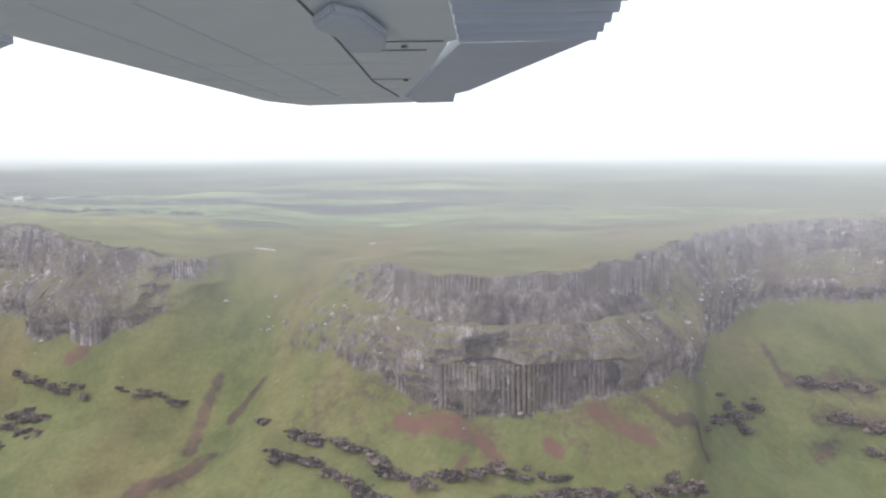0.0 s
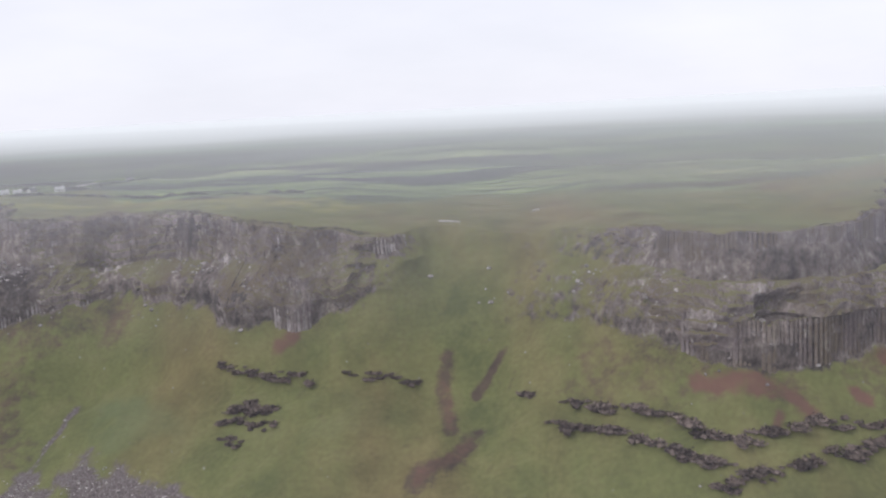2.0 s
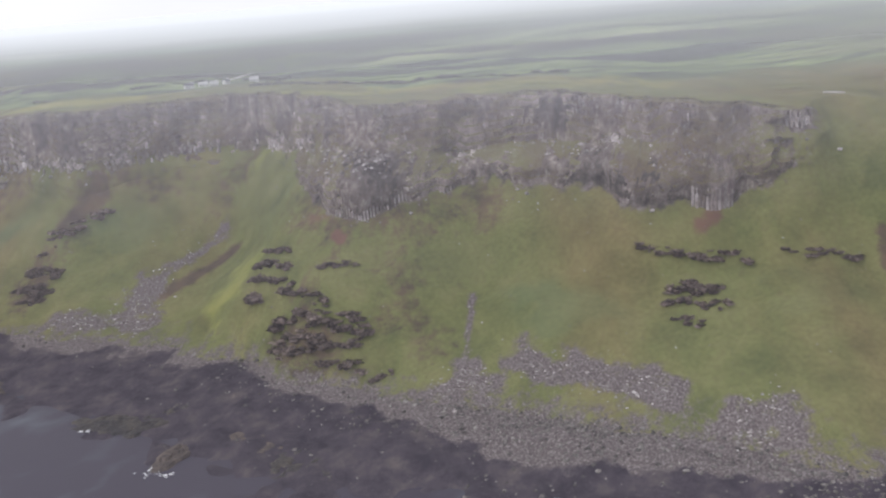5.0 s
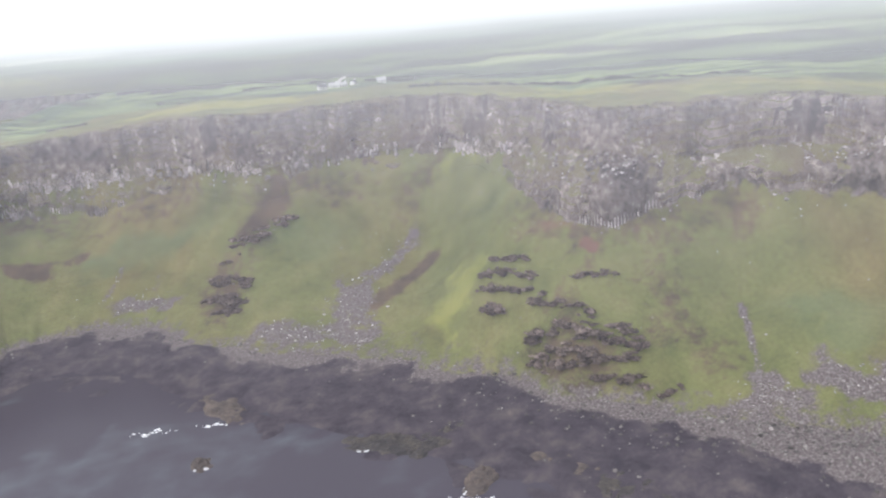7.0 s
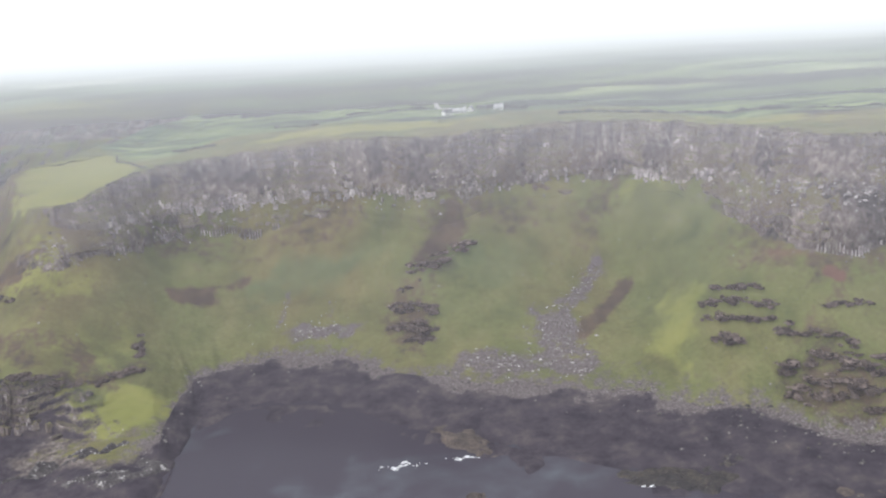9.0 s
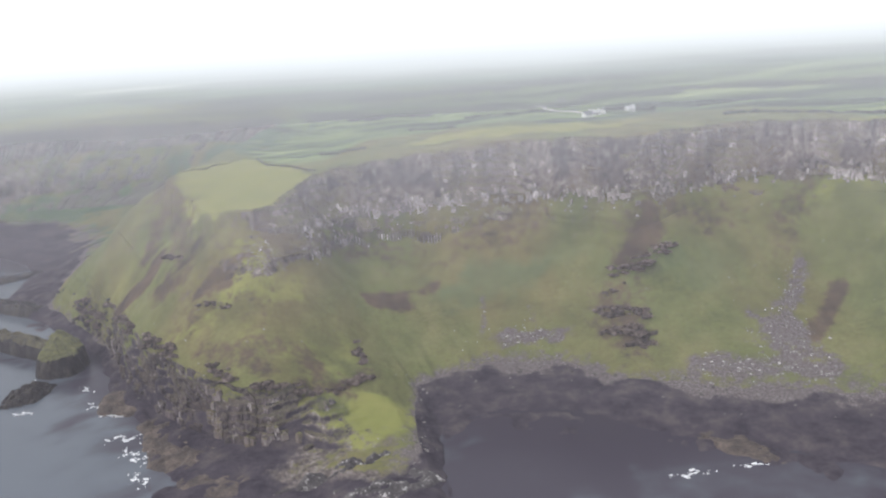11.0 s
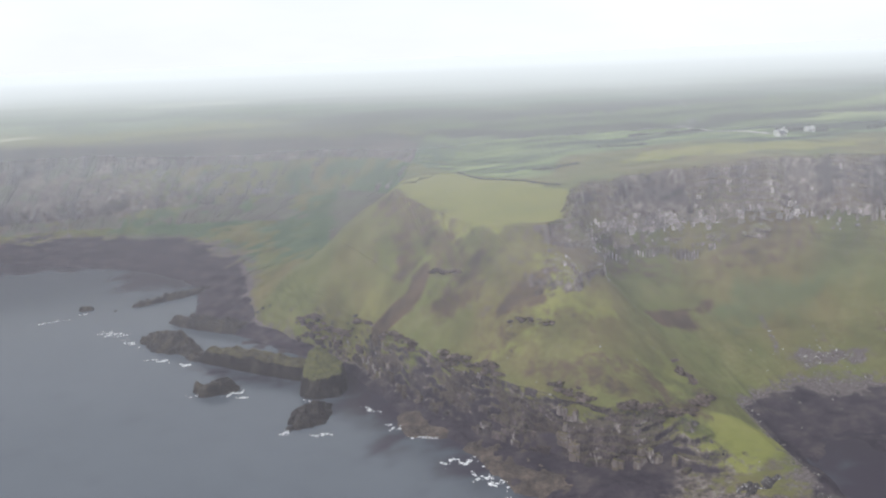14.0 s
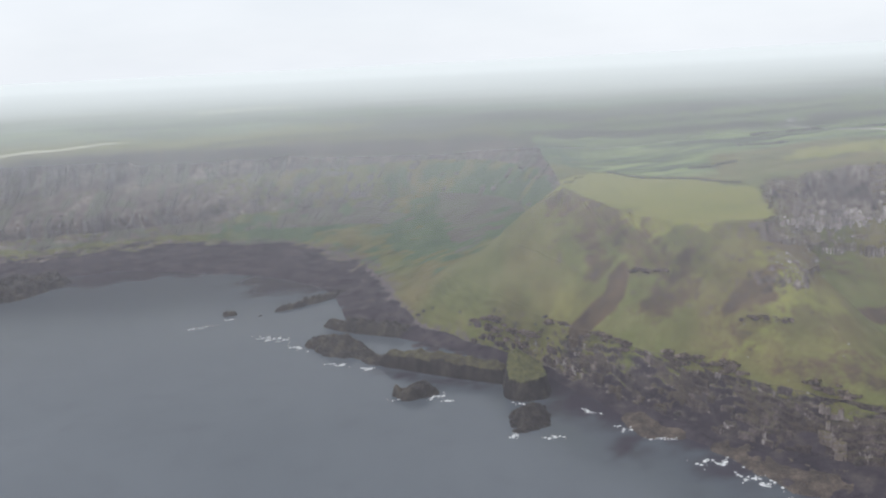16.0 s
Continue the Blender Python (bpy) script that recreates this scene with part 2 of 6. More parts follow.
def water_material():
    m = bpy.data.materials.new("grey_sea")
    m.use_nodes = True
    t = m.node_tree
    p = t.nodes["Principled BSDF"]
    p.inputs["Roughness"].default_value = 0.16
    p.inputs["IOR"].default_value = 1.33
    geo = t.nodes.new("ShaderNodeNewGeometry")
    n = add(t, "ShaderNodeTexNoise", Scale=0.02, Detail=5.0)
    t.links.new(geo.outputs["Position"], n.inputs["Vector"])
    r = t.nodes.new("ShaderNodeValToRGB")
    r.color_ramp.elements[0].position, r.color_ramp.elements[0].color = 0.3, (0.103, 0.118, 0.139, 1)
    r.color_ramp.elements[1].position, r.color_ramp.elements[1].color = 0.75, (0.119, 0.135, 0.157, 1)
    t.links.new(n.outputs["Fac"], r.inputs[0])
    # darker, duller water: kelp and dark rock just under the surface, plain tone elsewhere
    dark_water = t.nodes.new("ShaderNodeAttribute")
    dark_water.attribute_name = "dark_water"
    weed = add(t, "ShaderNodeTexNoise", Scale=0.11, Detail=5.0, Roughness=0.55)
    t.links.new(geo.outputs["Position"], weed.inputs["Vector"])
    ragged = add(t, "ShaderNodeMath")
    ragged.operation = "MULTIPLY_ADD"
    ragged.inputs[1].default_value = 0.7
    t.links.new(weed.outputs["Fac"], ragged.inputs[0])
    t.links.new(dark_water.outputs["Fac"], ragged.inputs[2])
    dim = add(t, "ShaderNodeMapRange")
    dim.interpolation_type = "SMOOTHSTEP"
    dim.inputs["From Min"].default_value, dim.inputs["From Max"].default_value = 0.3, 1.2
    t.links.new(ragged.outputs[0], dim.inputs["Value"])
    kelp = t.nodes.new("ShaderNodeMix")
    kelp.data_type = "RGBA"
    kelp.inputs["B"].default_value = (0.05, 0.043, 0.058, 1)
    t.links.new(r.outputs[0], kelp.inputs["A"])
    t.links.new(dim.outputs[0], kelp.inputs["Factor"])
    t.links.new(kelp.outputs["Result"], p.inputs["Base Color"])
    damp = add(t, "ShaderNodeMapRange")
    damp.inputs["To Min"].default_value, damp.inputs["To Max"].default_value = 0.5, 0.2
    t.links.new(dim.outputs[0], damp.inputs["Value"])
    t.links.new(damp.outputs[0], p.inputs["Specular IOR Level"])
    mp = add(t, "ShaderNodeMapping", Scale=(0.35, 1.0, 1.0), Rotation=(0, 0, 0.5))
    t.links.new(geo.outputs["Position"], mp.inputs["Vector"])
    w1 = add(t, "ShaderNodeTexNoise", Scale=0.5, Detail=3.0, Roughness=0.55)
    t.links.new(mp.outputs[0], w1.inputs["Vector"])
    b = add(t, "ShaderNodeBump", Strength=0.08, Distance=0.3)
    t.links.new(w1.outputs["Fac"], b.inputs["Height"])
    t.links.new(b.outputs[0], p.inputs["Normal"])
    return m


WATER = water_material()


def haze_material():
    """A flat sheet that stands in for distance haze; its painted opacity grows inland."""
    m = bpy.data.materials.new("haze_sheet")
    m.use_nodes = True
    t = m.node_tree
    t.nodes.clear()
    out = t.nodes.new("ShaderNodeOutputMaterial")
    geo = t.nodes.new("ShaderNodeNewGeometry")
    sep = t.nodes.new("ShaderNodeSeparateXYZ")
    t.links.new(geo.outputs["Position"], sep.inputs[0])
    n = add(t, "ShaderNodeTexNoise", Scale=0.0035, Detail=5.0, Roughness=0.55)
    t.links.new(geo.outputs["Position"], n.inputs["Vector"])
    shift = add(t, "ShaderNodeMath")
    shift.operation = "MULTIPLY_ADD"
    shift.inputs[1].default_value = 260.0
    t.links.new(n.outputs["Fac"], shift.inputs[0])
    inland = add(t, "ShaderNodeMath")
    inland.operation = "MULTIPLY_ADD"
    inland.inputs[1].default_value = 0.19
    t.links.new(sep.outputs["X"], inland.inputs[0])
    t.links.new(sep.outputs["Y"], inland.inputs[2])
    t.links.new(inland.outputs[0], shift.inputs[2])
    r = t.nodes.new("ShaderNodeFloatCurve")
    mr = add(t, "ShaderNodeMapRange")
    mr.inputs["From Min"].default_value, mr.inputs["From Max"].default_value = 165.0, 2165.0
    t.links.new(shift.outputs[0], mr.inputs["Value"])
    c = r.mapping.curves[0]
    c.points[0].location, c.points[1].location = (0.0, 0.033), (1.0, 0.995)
    for x, y in HAZE_OPACITY:
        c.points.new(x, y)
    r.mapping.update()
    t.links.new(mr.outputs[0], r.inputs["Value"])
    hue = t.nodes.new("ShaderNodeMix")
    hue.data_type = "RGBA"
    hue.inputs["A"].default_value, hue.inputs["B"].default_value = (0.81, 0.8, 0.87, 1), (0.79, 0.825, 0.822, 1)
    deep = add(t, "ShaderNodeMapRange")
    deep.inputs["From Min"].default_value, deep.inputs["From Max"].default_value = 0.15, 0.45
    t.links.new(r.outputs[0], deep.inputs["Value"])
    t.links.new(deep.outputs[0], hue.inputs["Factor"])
    clear = t.nodes.new("ShaderNodeBsdfTransparent")
    d = t.nodes.new("ShaderNodeBsdfDiffuse")
    tr = t.nodes.new("ShaderNodeBsdfTranslucent")
    for n in (d, tr):
        t.links.new(hue.outputs["Result"], n.inputs["Color"])
    both = add(t, "ShaderNodeMixShader")
    both.inputs[0].default_value = 0.07
    t.links.new(d.outputs[0], both.inputs[1])
    t.links.new(tr.outputs[0], both.inputs[2])
    mix = t.nodes.new("ShaderNodeMixShader")
    t.links.new(r.outputs[0], mix.inputs[0])
    t.links.new(clear.outputs[0], mix.inputs[1])
    t.links.new(both.outputs[0], mix.inputs[2])
    t.links.new(mix.outputs[0], out.inputs["Surface"])
    return m


# opacity of the haze sheet, painted to suit the camera's view of the horizon
HAZE_OPACITY = [(0.05, 0.13), (0.075, 0.2), (0.11, 0.28), (0.15, 0.33), (0.2, 0.42), (0.26, 0.56), (0.36, 0.74), (0.5, 0.85), (0.65, 0.91), (0.8, 0.97)]
HAZE_MAT = haze_material()

# ---- small tools ----


def lattice(ix, iy, seed):
    h = (ix.astype(np.int64) * 374761393 + iy.astype(np.int64) * 668265263 + seed * 1442695041) & 0x7FFFFFFF
    h = ((h ^ (h >> 13)) * 1274126177) & 0x7FFFFFFF
    return ((h ^ (h >> 16)) & 0xFFFF) / 65535.0 * 2 - 1


def wave(x, y, seed=0):
    """Smooth noise between -1 and 1."""
    ix, iy = np.floor(x), np.floor(y)
    fx, fy = x - ix, y - iy
    fx, fy = fx * fx * (3 - 2 * fx), fy * fy * (3 - 2 * fy)
    a, b = lattice(ix, iy, seed), lattice(ix + 1, iy, seed)
    c, d = lattice(ix, iy + 1, seed), lattice(ix + 1, iy + 1, seed)
    return (a * (1 - fx) + b * fx) * (1 - fy) + (c * (1 - fx) + d * fx) * fy


def fbm(x, y, size, octaves=4, seed=0):
    total, amp, s = np.zeros_like(np.asarray(x, float)), 1.0, 1.0 / size
    for k in range(octaves):
        total = total + amp * wave(x * s, y * s, seed + 17 * k)
        amp, s = amp * 0.5, s * 2.03
    return total


def mesh_of(name, verts, faces, mat, smooth=True):
    me = bpy.data.meshes.new(name)
    me.from_pydata(verts, [], faces)
    me.materials.append(mat)
    if smooth:
        me.polygons.foreach_set("use_smooth", [True] * len(me.polygons))
    me.update()
    return me


def part(name, bm, mat, parent=None, label=""):
    """Links a bmesh as one mesh object, under a thing or a part."""
    me = bpy.data.meshes.new(name)
    bm.to_mesh(me)
    bm.free()
    me.materials.append(mat)
    ob = new(name, me)
    if parent:
        ob.parent = parent
    return tagged(ob, label)


# ---- the coast: guide lines from the cliff's rim down to the sea, station by station from east to west ----
RIM = [(399, 313.5, 67.5), (247, 294.5, 67.5), (142.5, 283.1, 67.5), (93.1, 275.5, 67.5), (64.6, 248.9, 66.5), (42.8, 214.7, 66), (25.6, 190, 65.1), (7.6, 181, 64.1), (-10.4, 185.2, 64.6), (-19, 195.7, 64.6),
       (-36.1, 224.2, 60.8), (-49.4, 233.7, 58.9), (-68.4, 243.2, 60.8), (-81.7, 231.8, 60.8), (-104.5, 229.9, 64.1), (-120.6, 240.3, 65.5), (-147.2, 262.2, 67), (-167.2, 266, 66.5), (-195.7, 262.2, 66.5), (-206.1, 281.2, 66.5)]
RIM_WEST = [(-221.3, 313.5, 66.5), (-245.1, 340.1, 65.5), (-269.8, 344.8, 64.6), (-305.9, 334.4, 64.6), (-344.8, 358.1, 63.2), (-373.3, 361.9, 59.8), (-407, 360, 57.2), (-424.5, 321, 53), (-443.6, 330.5, 50.6), (-456, 356.2, 49.4),
            (-467.4, 378.1, 52.2), (-471.2, 390.4, 53.7), (-468, 405, 54), (-448, 440, 53.5), (-436, 560, 53), (-482, 642, 52), (-575, 655, 54), (-655, 658, 53), (-722, 660, 54), (-807, 658, 50), (-1235, 703, 42.8), (-3040, 855, 47.5)]
LEDGE = [(399, 305.9, 54.1), (243.2, 287.8, 54.1), (139.7, 276.4, 54.1), (91.2, 267.9, 54.1), (64.6, 241.3, 53.2), (46.5, 207.1, 53.2), (27.5, 186.2, 54.1), (8.5, 179.1, 53.7), (-10.9, 182.9, 54.1), (-22.8, 193.8, 54.1),
         (-39.9, 214.7, 54.1), (-52.2, 225.1, 53.2), (-68.4, 235.6, 54.1), (-79.8, 227, 54.1), (-106.4, 226.6, 53.7), (-120.6, 236.5, 54.1), (-148.2, 259.3, 53.2), (-167.2, 263.6, 51.3), (-195.7, 258.4, 54.1), (-209, 276.4, 53.2)]
LEDGE_WEST = [(-224.2, 307.8, 49.4), (-244.1, 334.4, 46.5), (-270.8, 339.1, 46.5), (-305.9, 329.6, 45.6), (-344.8, 352.4, 44.6), (-373.3, 356.2, 42.8), (-404, 352, 42.5), (-420, 318.5, 45), (-437.9, 316.3, 44.6), (-454.1, 328.7, 37),
              (-464.5, 352.4, 38.9), (-475, 376.2, 43.7), (-482, 402, 46), (-456, 448, 38), (-446, 556, 41), (-490, 630, 40), (-580, 636, 38), (-655, 640, 35), (-722, 640, 31), (-807, 640, 29), (-1235, 690, 30), (-3040, 845, 34)]
FOOT = [(399, 298.3, 45.6), (239.4, 281.2, 45.6), (135.8, 269.8, 44.6), (85.5, 258.4, 43.7), (58.9, 228, 40.9), (50.3, 198.5, 40.9), (35.1, 185.2, 39.4), (10.4, 176.2, 36.6), (-8.5, 177.2, 36.6), (-28.5, 189, 41.8),
        (-45.6, 206.1, 42.8), (-57, 214.7, 38), (-70.3, 224.2, 41.8), (-84.5, 223.2, 47.5), (-106.4, 222.3, 39.4), (-124.4, 228, 40.9), (-150.1, 248.9, 43.7), (-169.1, 254.6, 42.8), (-199.5, 249.8, 37), (-213.8, 268.8, 38)]
FOOT_WEST = [(-227, 300.2, 43.7), (-246, 327.8, 40.9), (-271.7, 331.6, 39.9), (-305.9, 323, 34.2), (-343.9, 345.8, 36.1), (-373.3, 349.6, 31.3), (-402.8, 347.7, 31.3), (-414.5, 315, 36.5), (-432.2, 302.1, 36.1), (-454.1, 308.8, 27.5),
             (-465.5, 332.5, 28.5), (-480.7, 361.9, 32.3), (-494, 402, 36), (-466, 458, 25), (-458, 550, 25), (-502, 610, 22), (-588, 618, 16), (-658, 620, 12), (-724, 612, 11), (-807, 614, 11), (-1235, 672, 15), (-3040, 825, 16)]
SLOPE = [(399, 256.5, 23.8), (228, 245.1, 23.8), (123.5, 235.6, 25.6), (77.9, 220.4, 26.6), (55.1, 201.4, 26.6), (43.7, 176.7, 26.6), (26.6, 167.2, 26.6), (5.7, 162.4, 25.6), (-12.3, 164.3, 26.1), (-34.2, 176.7, 27.5),
         (-49.4, 193.8, 29.4), (-60.8, 200.4, 24.7), (-76, 205.2, 24.7), (-93.1, 207.1, 26.6), (-112.1, 211.8, 25.6), (-131.1, 215.6, 23.8), (-153.9, 231.8, 23.8), (-171, 233.7, 18.1), (-203.3, 235.6, 26.6), (-222.3, 253.6, 25.6)]
SLOPE_WEST = [(-234.6, 277.4, 22.8), (-250.8, 307.8, 19), (-273.6, 307.8, 18.1), (-308.8, 301.1, 13.8), (-342, 318.2, 14.2), (-370.5, 315.4, 13.3), (-391.4, 302.1, 13.3), (-402.8, 285, 14.2), (-425.6, 261.2, 16.6), (-455, 288.8, 17.1),
              (-475.9, 325.8, 17.1), (-488.3, 349.6, 17.1), (-512, 408, 21), (-504, 463, 13), (-500, 530, 13), (-532, 578, 11), (-592, 602, 8), (-660, 608, 7), (-724, 597, 7), (-807, 600, 7), (-1235, 652, 9), (-3040, 805, 9)]
BEACH = [(399, 209, 3.8), (220.4, 194.8, 3.8), (114, 180.5, 3.8), (68.4, 166.2, 3.8), (45.6, 152, 3.8), (34.2, 140.6, 3.8), (19, 133, 3.8), (0, 131.1, 3.8), (-17.1, 133, 3.8), (-39.9, 138.7, 3.8),
         (-57, 144.4, 3.8), (-71.2, 148.2, 3.8), (-87.4, 151, 3.8), (-102.6, 154.8, 3.8), (-121.6, 162.4, 3.8), (-142.5, 175.8, 3.8), (-165.3, 190.9, 3.8), (-184.3, 198.5, 3.8), (-214.7, 214.7, 3.8), (-231.8, 228.9, 3.8)]
BEACH_WEST = [(-243.2, 237.5, 3.8), (-258.4, 247, 3.8), (-277.4, 254.6, 3.8), (-316.3, 269.8, 3.8), (-342, 293.6, 3.8), (-366.7, 292.6, 3.8), (-383.8, 285, 3.8), (-386, 248, 3.4), (-425, 255, 2.6), (-454, 280, 2.0),
              (-474, 311, 2.0), (-489, 346, 2.0), (-530, 404, 3.8), (-536, 465, 3.8), (-543, 505, 3.8), (-555, 545, 3.8), (-595.6, 590.9, 3.8), (-659.3, 600.4, 3.8), (-720.1, 581.4, 3.8), (-807.5, 584.2, 3.8), (-1235, 631.8, 3.8), (-3040, 783.8, 3.8)]
SHORE = [(399, 185.2, 0), (216.6, 172.9, 0), (109.2, 156.8, 0), (62.7, 142.5, 0), (39.9, 129.2, 0), (28.5, 117.8, 0), (13.3, 111.1, 0), (-3.8, 109.2, 0), (-22.8, 111.1, 0), (-45.6, 116.8, 0),
            (-64.6, 121.6, 0), (-79.8, 125.4, 0), (-96.9, 130.2, 0), (-114, 134.9, 0), (-134.9, 142.5, 0), (-155.8, 152, 0), (-180.5, 161.5, 0), (-203, 163, 0), (-232, 183, 0), (-250, 197, 0)]
SHORE_WEST = [(-263, 206, 0), (-280, 217, 0), (-298, 229, 0), (-323, 245, 0), (-342, 262.2, 0), (-364.8, 265.1, 0), (-378.1, 260.3, 0), (-382, 214, 0), (-448, 232, 0), (-459, 274, 0),
              (-478, 306, 0), (-492, 341, 0), (-537, 397, 0), (-552.9, 408.5, 0), (-562, 470, 0), (-590, 508, 0), (-625, 528, 0), (-672, 552, 0), (-702, 548, 0), (-807.5, 560.5, 0), (-1235, 608, 0), (-3040, 760, 0)]
INLAND = [1805, 1235, 760, 494, 380, 285, 218.5, 171, 133, 104.5, 66.5, 42.8, 19, 0, -19, -38, -58.9, -76, -95, -109.2, -123.5, -147.2, -171, -204.2, -237.5, -261.2, -280.2, -294.5, -305.9, -317.3, -330.6, -343.9, -365.8, -394.2, -432.2, -484.5, -560.5, -665, -788.5, -950, -1615, -3990]
# how rocky the upper and the lower step of the cliff are at each station
ROCK_UP = [1, 1, 1, 1, 1, 1, 1, 1, 1, .7, .4, .25, 0, .7, 1, 1, 1, 1, 1, 1, 1, 1, 1, 1, 1, 1, 1, .9, .3, .25, .3, .3, .2, .4, .9, 1, 1, 1, 1, 1, .9, .9]
ROCK_LOW = [.7, .7, .8, .9, 1, 1, 1, 1, .95, .6, .45, .25, 0, .45, 1, 1, .9, .8, 1, .75, .3, .3, .3, .42, .42, .5, .55, .6, .5, .3, .3, .3, .2, .2, .22, .32, .5, .8, .9, .9, .9, .9]
# the low sea cliff round the headland
ROCK_SEA = [0] * 26 + [.05, .05, 1, 1, .85, .5, .2, .06, .05, .1, .3, .5, .6, .6, .5, .5]
LINES = [np.array(a + b, float) for a, b in ((RIM, RIM_WEST), (LEDGE, LEDGE_WEST), (FOOT, FOOT_WEST), (SLOPE, SLOPE_WEST), (BEACH, BEACH_WEST), (SHORE, SHORE_WEST))]
STATIONS = len(INLAND)


def along(line, u):
    """A guide line at the station numbers u, rounded between the stations."""
    line = np.asarray(line, float)
    if line.ndim == 1:
        line = line[:, None]
    i = np.clip(np.floor(u).astype(int), 0, STATIONS - 2)
    f = (u - i)[:, None]
    p0, p1, p2, p3 = line[np.maximum(i - 1, 0)], line[i], line[i + 1], line[np.minimum(i + 2, STATIONS - 1)]
    d = p2 - p1
    m1 = np.clip(0.5 * (p2 - p0), -1.5 * abs(d), 1.5 * abs(d))
    m2 = np.clip(0.5 * (p3 - p1), -1.5 * abs(d), 1.5 * abs(d))
    return (2 * f**3 - 3 * f**2 + 1) * p1 + (f**3 - 2 * f**2 + f) * m1 + (3 * f**2 - 2 * f**3) * p2 + (f**3 - f**2) * m2


def stations(step_near, step_far):
    """Station numbers, evenly spaced over the ground."""
    out = []
    for i in range(STATIONS - 1):
        gap = max(np.hypot(*(l[i + 1] - l[i])[:2]) for l in LINES[:3])
        near = -860 < LINES[0][i][0] < 130
        n = max(2, int(gap / (step_near if near else step_far)))
        n = min(n, 90)
        out += list(i + np.arange(n) / n)
    return np.array(out + [STATIONS - 1.0])


def patch(x, y, spots):
    """A mask of soft ellipses: (x, y, half length, half width, turn in degrees, strength)."""
    total = np.zeros_like(x)
    wx, wy = fbm(x, y, 9, 4, 201), fbm(x, y, 9, 4, 207)
    for cx, cy, a, b, turn, k in spots:
        c, s = math.cos(radians(turn)), math.sin(radians(turn))
        dx, dy = x - cx + 0.6 * min(a, b) * wx, y - cy + 0.6 * min(a, b) * wy
        q = np.hypot((dx * c + dy * s) / a, (dy * c - dx * s) / b)
        total = np.maximum(total, k * np.clip(1.5 - q, 0, 1))
    return total


def stroke(x, y, strokes):
    """A mask of frayed bands: (half width, strength, the places it runs through)."""
    total = np.zeros_like(x)
    wx, wy = fbm(x, y, 7, 4, 221), fbm(x, y, 7, 4, 227)
    for half, k, places in strokes:
        qx, qy = x + 0.55 * half * wx, y + 0.55 * half * wy
        for (ax, ay), (bx, by) in zip(places, places[1:]):
            dx, dy = bx - ax, by - ay
            f = np.clip(((qx - ax) * dx + (qy - ay) * dy) / (dx * dx + dy * dy), 0, 1)
            d = np.hypot(qx - ax - f * dx, qy - ay - f * dy)
            total = np.maximum(total, k * np.clip(1.5 - d / half, 0, 1))
    return total


RED = [(1.4, .45, [(-69.5, 206), (-69, 193)]), (2.0, .55, [(-66, 187), (-76, 178)]), (2.0, .8, [(-17, 176), (-7, 173), (0, 171)]), (1.5, .9, [(1, 170), (3, 167)]), (1.9, .7, [(24, 177.5), (35, 176.5)]), (1.4, .9, [(14, 169.5), (16, 168.5)]), (1.3, .7, [(-3, 167), (-5, 165)]),
       (1.7, .75, [(-112, 219), (-106, 220.5)]), (1.5, 1, [(-206.5, 247.5), (-205, 245.5)]), (1.3, .5, [(-216, 264), (-209, 256)])]
HEATH = [(-245, 327, 22, 6, 40, .5), (-290, 328, 25, 6, -5, .5), (-345, 345, 28, 7, 5, .55), (-400, 344, 22, 8, 0, .5), (5, 181, 32, 9, 0, .55), (-211, 224, 15, 8, -32, .7), (-318, 297, 9, 12, 10, .8), (-198, 252, 13, 7, 20, .7), (-165, 250, 10, 5, 10, .6), (-214, 268, 8, 10, 30, .6),
         (-429.4, 273.6, 15, 4.5, 25, .45), (-28.5, 184, 13, 7, -30, .4), (-305.9, 315.4, 5.7, 13, 0, .6), (-410, 272, 12, 5, -30, .6), (-452, 296, 9, 4, 40, .5)]
HEATH_BANDS = [(1.8, .75, [(-69, 213), (-70, 204), (-69, 192)]), (2.7, .75, [(-65, 188), (-77, 177)]), (0.6, .35, [(-44, 225), (-46, 212), (-48, 205), (-57, 196)]), (1.3, 1, [(-55, 207), (-62, 202)]),
               (0.8, 1.1, [(34, 184), (41, 181), (50, 187)]), (1.0, .9, [(77, 238), (80, 218), (82, 196)]), (5.0, .75, [(86, 227), (106, 232)]), (4.5, .75, [(88, 215), (103, 219)]), (5.0, .45, [(-187, 246), (-175, 249)]), (6.5, .45, [(-187, 234), (-190, 224), (-183, 216)]),
               (2.4, 1, [(-248, 297), (-258, 286), (-267, 275)]), (4.2, 1.0, [(-394, 319), (-384, 320.5)]), (3.0, .75, [(-377, 326), (-374, 328)]), (5.0, .9, [(-300, 323), (-309, 317)]), (3.0, 2.0, [(-467, 341.5), (-474, 338), (-483, 337.5)]), (16, .27, [(-470, 380), (-456, 335), (-436, 298)]),
               (5.5, .6, [(-474, 395), (-468, 374), (-459, 347), (-453, 326)]), (4.5, .65, [(-471, 366), (-472, 350)]), (4.0, .75, [(-462, 324), (-455, 318)]), (3.2, .9, [(-446, 306), (-437, 302)]), (1.6, .8, [(-436, 305), (-431, 307)]),
               (3.0, .6, [(-445, 284), (-434, 276), (-424, 268)]), (2.4, .7, [(-414, 266), (-404, 270), (-397, 277)])]
